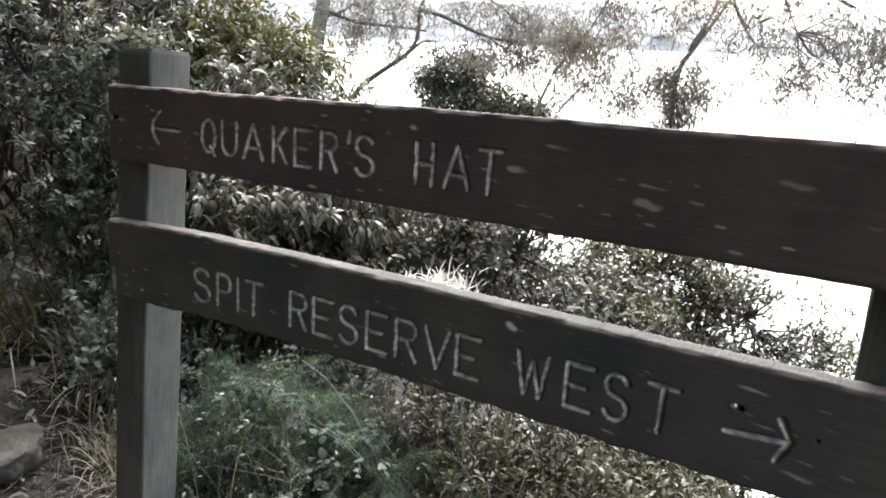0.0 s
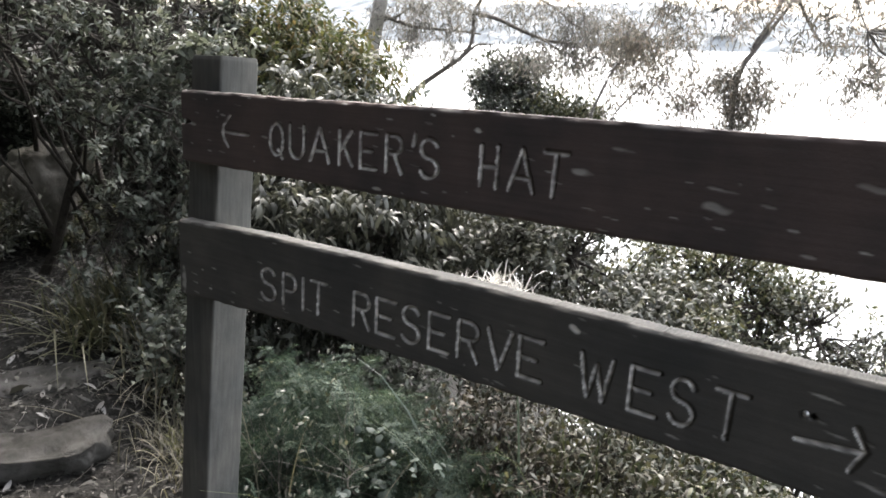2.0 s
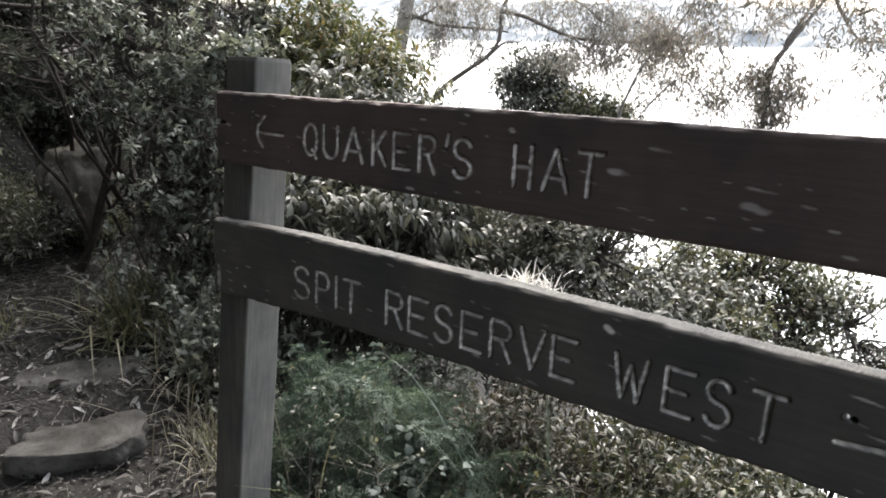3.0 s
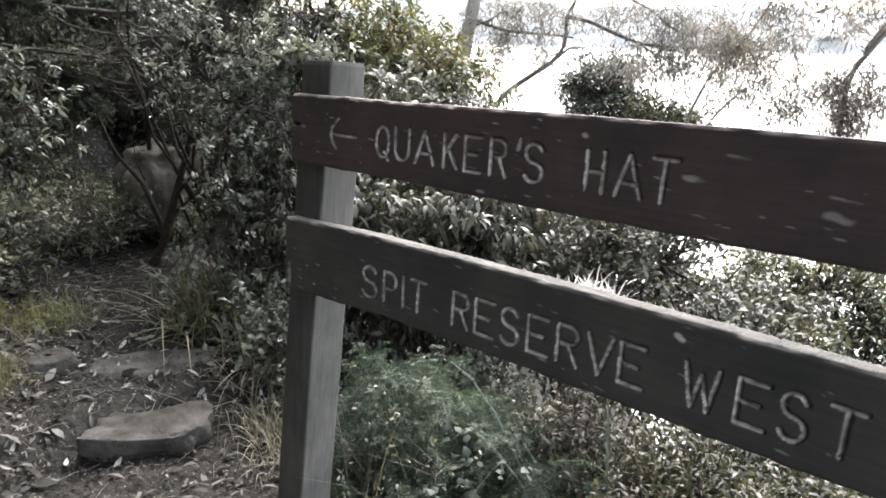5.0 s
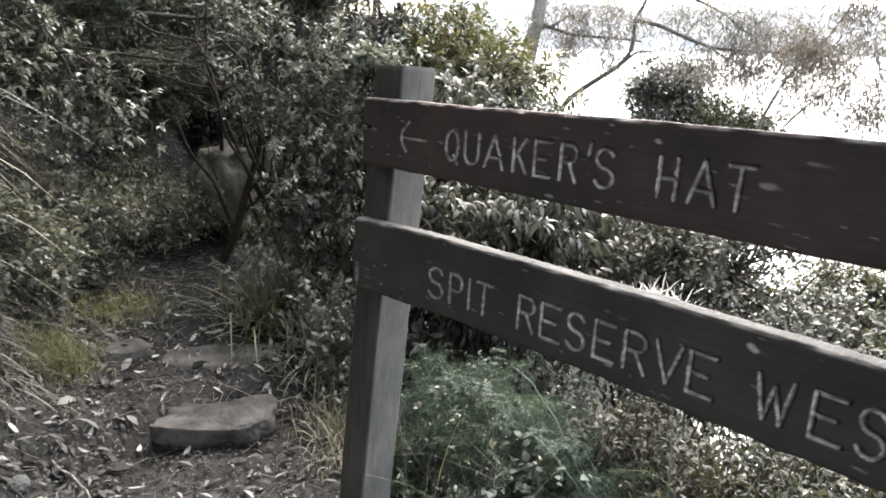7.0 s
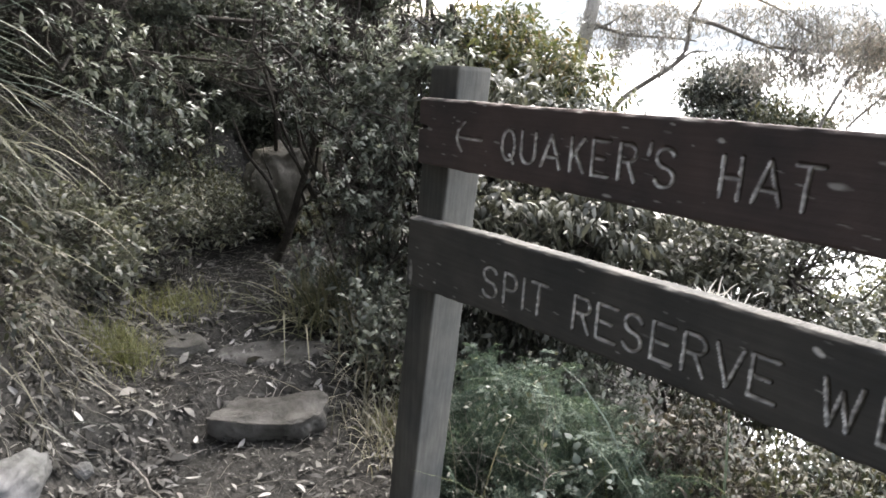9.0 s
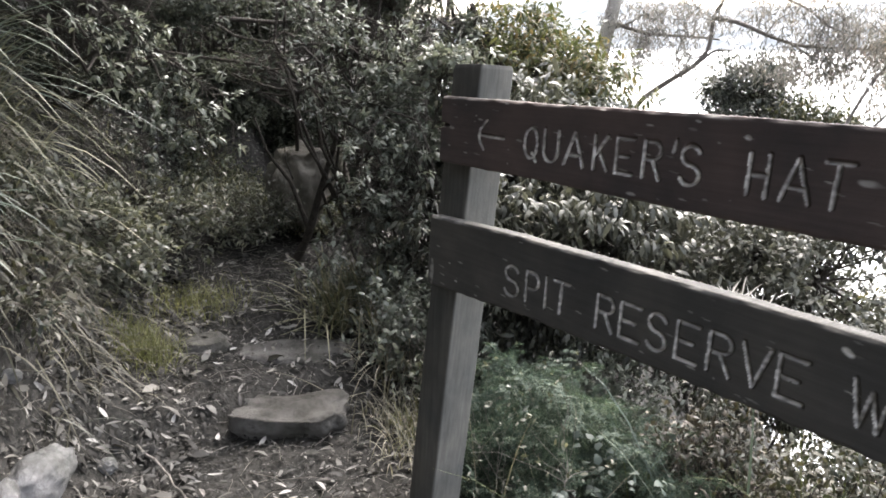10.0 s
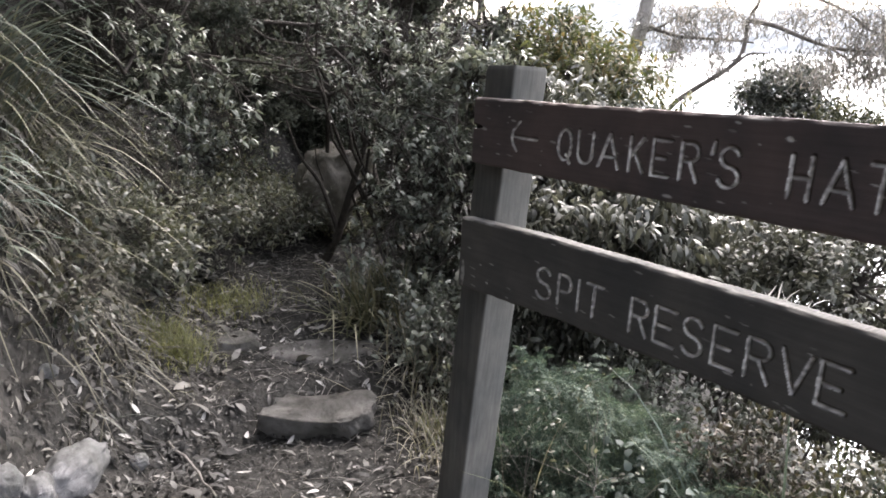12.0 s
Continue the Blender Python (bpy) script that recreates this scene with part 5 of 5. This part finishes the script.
tree("gum_tree", "spreading gum with thin hanging leaves over the water", on(-0.2, 6.2), (
    (((-0.2, 6.2, gz(-0.2, 6.2) - 0.2), (-0.28, 5.9, -1.0), (-0.28, 5.84, 0.56), (-0.34, 5.89, 1.28), (-0.27, 5.92, 1.48), (-0.08, 5.97, 1.63), (-0.01, 5.97, 2.1)), 0.034, 0.02),
    (((-0.35, 5.88, 1.18), (-0.16, 5.95, 1.53), (0.07, 5.99, 1.92), (0.2, 6.0, 2.3)), 0.02, 0.012),
    (((0.1, 5.8, 2.0), (0.18, 5.51, 1.83), (0.30, 5.54, 1.62), (0.40, 5.56, 1.49), (0.65, 5.60, 1.50)), 0.018, 0.006),
    (((-0.28, 5.85, 0.3), (-1.0, 5.5, 0.3), (-1.34, 5.47, 0.75), (-1.11, 5.61, 1.08), (-0.93, 5.69, 1.20)), 0.025, 0.007),
    (((-1.0, 5.5, 0.3), (-1.51, 5.39, 0.74), (-1.35, 5.51, 1.23), (-1.11, 5.63, 1.55), (-0.96, 5.68, 1.85)), 0.022, 0.007),
    (((0.2, 5.0, 2.3), (0.78, 4.09, 1.86), (0.83, 4.11, 1.70), (0.89, 4.12, 1.60)), 0.014, 0.004)),
    (((-0.32, 5.86, 0.85), 20, (0.12, 0.12, 0.2)), ((-0.32, 5.88, 0.95), 26, (0.13, 0.15, 0.17)), ((-0.50, 5.84, 1.22), 10, (0.1, 0.12, 0.1)), ((-0.10, 5.95, 1.10), 14, (0.12, 0.12, 0.1)), ((-0.69, 5.78, 1.0), 14, (0.15, 0.12, 0.1)),
     ((-1.04, 5.65, 1.15), 20, (0.2, 0.15, 0.15)), ((-1.30, 5.54, 1.54), 18, (0.2, 0.15, 0.12)), ((-0.83, 5.73, 1.7), 22, (0.25, 0.2, 0.12)), ((0.68, 5.30, 1.35), 16, (0.13, 0.12, 0.1)),
     ((0.52, 5.28, 1.62), 10, (0.14, 0.12, 0.08)), ((1.28, 4.66, 1.5), 16, (0.08, 0.1, 0.1)), ((1.32, 4.66, 1.72), 12, (0.1, 0.1, 0.08)), ((-0.17, 5.2, 1.85), 16, (0.25, 0.2, 0.08)), ((0.42, 5.2, 1.9), 7, (0.2, 0.2, 0.06)), ((0.9, 5.12, 1.95), 5, (0.15, 0.2, 0.06))),
    LEAF_GUM_BROWN, BARK_GREY, 72, leaf=0.064, size=0.1, per=66, aspect=0.19)


# ---- what lies on the ground ----
def scatter(name, label, n, box, mat, seed, size, aspect, lift=0.006, keep=None, upright=0.25):
    rng = np.random.default_rng(seed)
    x, y = rng.uniform(box[0], box[1], n), rng.uniform(box[2], box[3], n)
    s = y - np.interp(x, WX, WY)
    if keep:
        ok = rng.random(n) < keep(x, y, s)
        x, y = x[ok], y[ok]
    m = len(x)
    z = ground_z(x, y)
    gxn = (ground_z(x + 0.03, y) - z) / 0.03
    gyn = (ground_z(x, y + 0.03) - z) / 0.03
    nor = unit(np.stack([-gxn, -gyn, np.ones(m)], 1))
    way = rng.normal(0, 1, (m, 3))
    way = unit(way - nor * np.sum(way * nor, 1)[:, None]) + nor * rng.normal(0.02, upright, m)[:, None]
    ln = size * rng.uniform(0.4, 1.25, m)
    at = np.stack([x, y, z], 1) + nor * (lift + rng.random(m) * 0.012)[:, None]
    v, f = leaves(at, way, nor + rng.normal(0, 0.35, (m, 3)), ln, ln * aspect * rng.uniform(0.6, 1.4, m), 0.3)
    return tagged(part(name, mesh(name, v, f, mat, True)), label, "leaf litter", kind="stuff")


scatter("leaf_litter", "pale and brown fallen leaves strewn over the track", 52000, (-5.2, 1.6, -1.9, 2.6), LEAF_DRY, 81, 0.055, 0.22,
        keep=lambda x, y, s: np.where(s < -0.35, 0.7, np.where(s > 0.3, 0.7, 0.32)) * np.where((s > -0.3) & (x > -0.85), 0.6, 1.0))
scatter("large_leaf_litter", "larger curled fallen leaves on the foot of the bank", 2600, (-2.6, 0.2, -1.6, 0.6), LEAF_DRY, 84, 0.08, 0.36,
        keep=lambda x, y, s: np.where(s < -0.3, 0.75, 0.06), upright=0.35)
scatter("leaf_crumbs", "small broken leaf bits on the track", 24000, (-3.2, 1.2, -1.2, 0.9), LEAF_DRY, 82, 0.018, 0.42, keep=lambda x, y, s: 0.8 + 0 * x)


def bank_grass(name, label, n, box, length, width, mat, seed, top=0.5):
    """Blades that grow out of the bank and hang down over it."""
    rng = np.random.default_rng(seed)
    x, y = rng.uniform(box[0], box[1], n), rng.uniform(box[2], box[3], n)
    s = y - np.interp(x, WX, WY)
    ok = (s < -top) & (np.sin(x * 9 + y * 4) + np.sin(x * 4 - y * 11) > rng.uniform(-2.0, 0.8, n))
    x, y = x[ok], y[ok]
    m = len(x)
    r = np.stack([x, y, ground_z(x, y) - 0.01], 1)
    w = rng.normal(0, 0.7, (m, 3)) + [0.2, 0.4, 0.55]
    v, f = strips(r, w, None, length * rng.uniform(0.4, 1.2, m), width * rng.uniform(0.5, 1.2, m), rng.uniform(0.6, 1.5, m), rng, 7)
    return tagged(part(name, mesh(name, v, f, mat)), label, "grass", kind="stuff")


bank_grass("bank_thatch", "brown dead grass hanging over the bank", 3600, (-2.6, -1.0, -1.6, -0.5), 0.2, 0.009, THATCH, 83, 0.78)
bank_grass("bank_grass", "thin olive grass growing through the dead thatch", 700, (-2.9, -1.0, -1.5, -0.4), 0.26, 0.007, GRASS_MIX, 89, 0.72)


def stick(label, a, b, r, seed):
    rng = np.random.default_rng(seed)
    p = bend((*a, gz(*a) + r + 0.012), (*b, gz(*b) + r + 0.012), rng, 8, 0.03)
    v, f = tubes([(p, np.linspace(r, r * 0.5, 8))], 6)
    return tagged(part("stick", mesh("stick", v, f, BARK_GREY, True)), label, "stick", "fallen sticks")


stick("grey dead stick lying across the edge of the track", (-1.01, -0.56), (-0.64, -0.48), 0.007, 91)
stick("thin grey twig lying in leaf litter", (-0.86, -0.82), (-0.72, -0.78), 0.005, 92)
stick("thin grey twig on the bank", (-1.3, -0.75), (-1.0, -0.9), 0.004, 93)
stick("thin pale twig beside the rock", (-0.8, 0.32), (-0.5, 0.42), 0.004, 94)


def twig_litter():
    rng = np.random.default_rng(85)
    lines = []
    for _ in range(900):
        x, y = rng.uniform(-2.8, 0.6), rng.uniform(-1.5, 0.8)
        d, ln = rng.uniform(0, 6.28), rng.uniform(0.04, 0.2)
        x2, y2 = x + ln * math.cos(d), y + ln * math.sin(d)
        p = bend((x, y, gz(x, y) + 0.008), (x2, y2, gz(x2, y2) + rng.uniform(0.006, 0.03)), rng, 4, 0.06)
        r = rng.uniform(0.0008, 0.0024)
        lines.append((p, np.linspace(r, r * 0.6, 4)))
    v, f = tubes(lines, 4)
    return tagged(part("twig_litter", mesh("twig_litter", v, f, BARK_GREY, True)), "broken grey twigs among the fallen leaves", "twigs", kind="stuff")


twig_litter()


# single fallen leaves that lie on top of the rest
def fallen_leaves():
    rng = np.random.default_rng(86)
    shapes = []
    for k in range(6):
        n, ln, wd = 7, rng.uniform(0.036, 0.07), rng.uniform(0.01, 0.02)
        t = np.linspace(0, 1, n)
        half = wd * 0.5 * np.sin(np.pi * (0.04 + 0.93 * t)) ** 0.8
        curl, roll = rng.uniform(-0.5, 0.7), rng.uniform(0.1, 0.6)
        v = []
        for a, h in zip(t, half):
            z = curl * ln * (a - 0.5) ** 2 + 0.004
            v += [(a * ln - ln / 2, -h, z + roll * h), (a * ln - ln / 2, 0, z), (a * ln - ln / 2, h, z + roll * h)]
        f = [(i * 3 + j, i * 3 + j + 3, i * 3 + j + 4, i * 3 + j + 1) for i in range(n - 1) for j in range(2)]
        shapes.append(mesh("fallen_leaf", v, f, LEAF_SINGLE, True))
    count = 0
    while count < 280:
        x, y = rng.uniform(-2.6, 0.4), rng.uniform(-1.3, 0.75)
        s = y - float(np.interp(x, WX, WY))
        if s < -0.95 or s > 0.6:
            continue
        z = gz(x, y)
        slope = Vector((-(gz(x + 0.03, y) - z) / 0.03, -(gz(x, y + 0.03) - z) / 0.03, 1)).normalized()
        m = Matrix.Translation((x, y, z + 0.012)) @ Vector((0, 0, 1)).rotation_difference(slope).to_matrix().to_4x4() @ pose(0, 0, 0, rng.normal(0, 14), rng.normal(0, 10), rng.uniform(0, 360))
        ob = part("fallen_leaf", shapes[count % 6])
        ob.matrix_world = m
        tagged(ob, "pale curled dry leaf fallen beside the track" if s < -0.45 else "pale curled dry leaf fallen on the track", "leaf", "fallen leaves")
        count += 1


fallen_leaves()


# ---- the far shore's houses and boats ----
def far_house(x, y, z, w, d, h, turn):
    ob = thing("house", "small pale house among trees on the far shore", "house", (x, y, z), "far houses")
    ob.rotation_euler[2] = radians(turn)
    v = [(sx * w / 2, sy * d / 2, k) for k in (-4, h) for sx, sy in ((-1, -1), (1, -1), (1, 1), (-1, 1))]
    f = [(0, 1, 5, 4), (1, 2, 6, 5), (2, 3, 7, 6), (3, 0, 4, 7), (4, 5, 6, 7)]
    part("wall", mesh("wall", v, f, PAINT_WHITE), ob)
    o, r = 0.5, h + w * 0.28
    v = [(-w / 2 - o, -d / 2 - o, h + 0.02), (w / 2 + o, -d / 2 - o, h + 0.02), (w / 2 + o, d / 2 + o, h + 0.02), (-w / 2 - o, d / 2 + o, h + 0.02), (0, -d / 2 - o, r), (0, d / 2 + o, r)]
    part("roof", mesh("roof", v, [(0, 4, 5, 3), (1, 2, 5, 4), (0, 1, 4, 4), (3, 5, 2, 2)][:2], STONE), ob, "dark tiled roof")
    for k in (-0.28, 0.28):
        q = [(k * w - 0.7, -d / 2 - 0.05, 1.0), (k * w + 0.7, -d / 2 - 0.05, 1.0), (k * w + 0.7, -d / 2 - 0.05, 2.4), (k * w - 0.7, -d / 2 - 0.05, 2.4)]
        part("window", mesh("window", q, [(0, 1, 2, 3)], BARK), ob)
    return ob


for x, y, z, w, d, h, turn in ((-22, 352, 4, 11, 9, 5, 8), (-6, 356, 7, 9, 8, 5.5, -12), (-36, 362, 10, 12, 9, 5, 20), (-60, 350, 3, 10, 8, 4.5, -5), (8, 350, 2, 10, 9, 5, 10), (-110, 356, 6, 11, 9, 5, 0)):
    far_house(x, y, z, w, d, h, turn)


def far_boat(x, y, length, turn):
    ob = thing("boat", "small white boat moored off the far shore", "boat", (x, y, LEVEL), "moored boats")
    ob.rotation_euler[2] = radians(turn)
    a, v = length / 2, []
    for z, k in ((-0.2, 0.75), (0.9, 1.0)):
        v += [(-a * k, -a * 0.28 * k, z), (a * 0.4 * k, -a * 0.3 * k, z), (a * k, 0, z + 0.1), (a * 0.4 * k, a * 0.3 * k, z), (-a * k, a * 0.28 * k, z)]
    f = [(i, (i + 1) % 5, 5 + (i + 1) % 5, 5 + i) for i in range(5)]
    part("hull", mesh("hull", v, f, PAINT_WHITE), ob)
    c = [(sx * a * 0.4 - a * 0.2, sy * a * 0.2, z) for z in (0.85, 1.9) for sx, sy in ((-1, -1), (1, -1), (1, 1), (-1, 1))]
    part("cabin", mesh("cabin", c, [(0, 1, 5, 4), (1, 2, 6, 5), (2, 3, 7, 6), (3, 0, 4, 7), (4, 5, 6, 7)], PAINT_WHITE), ob)
    return ob


for x, y, length, turn in ((-18, 318, 7, 10), (-27, 322, 9, -20), (-9, 312, 6, 40), (-52, 320, 8, 5)):
    far_boat(x, y, length, turn)
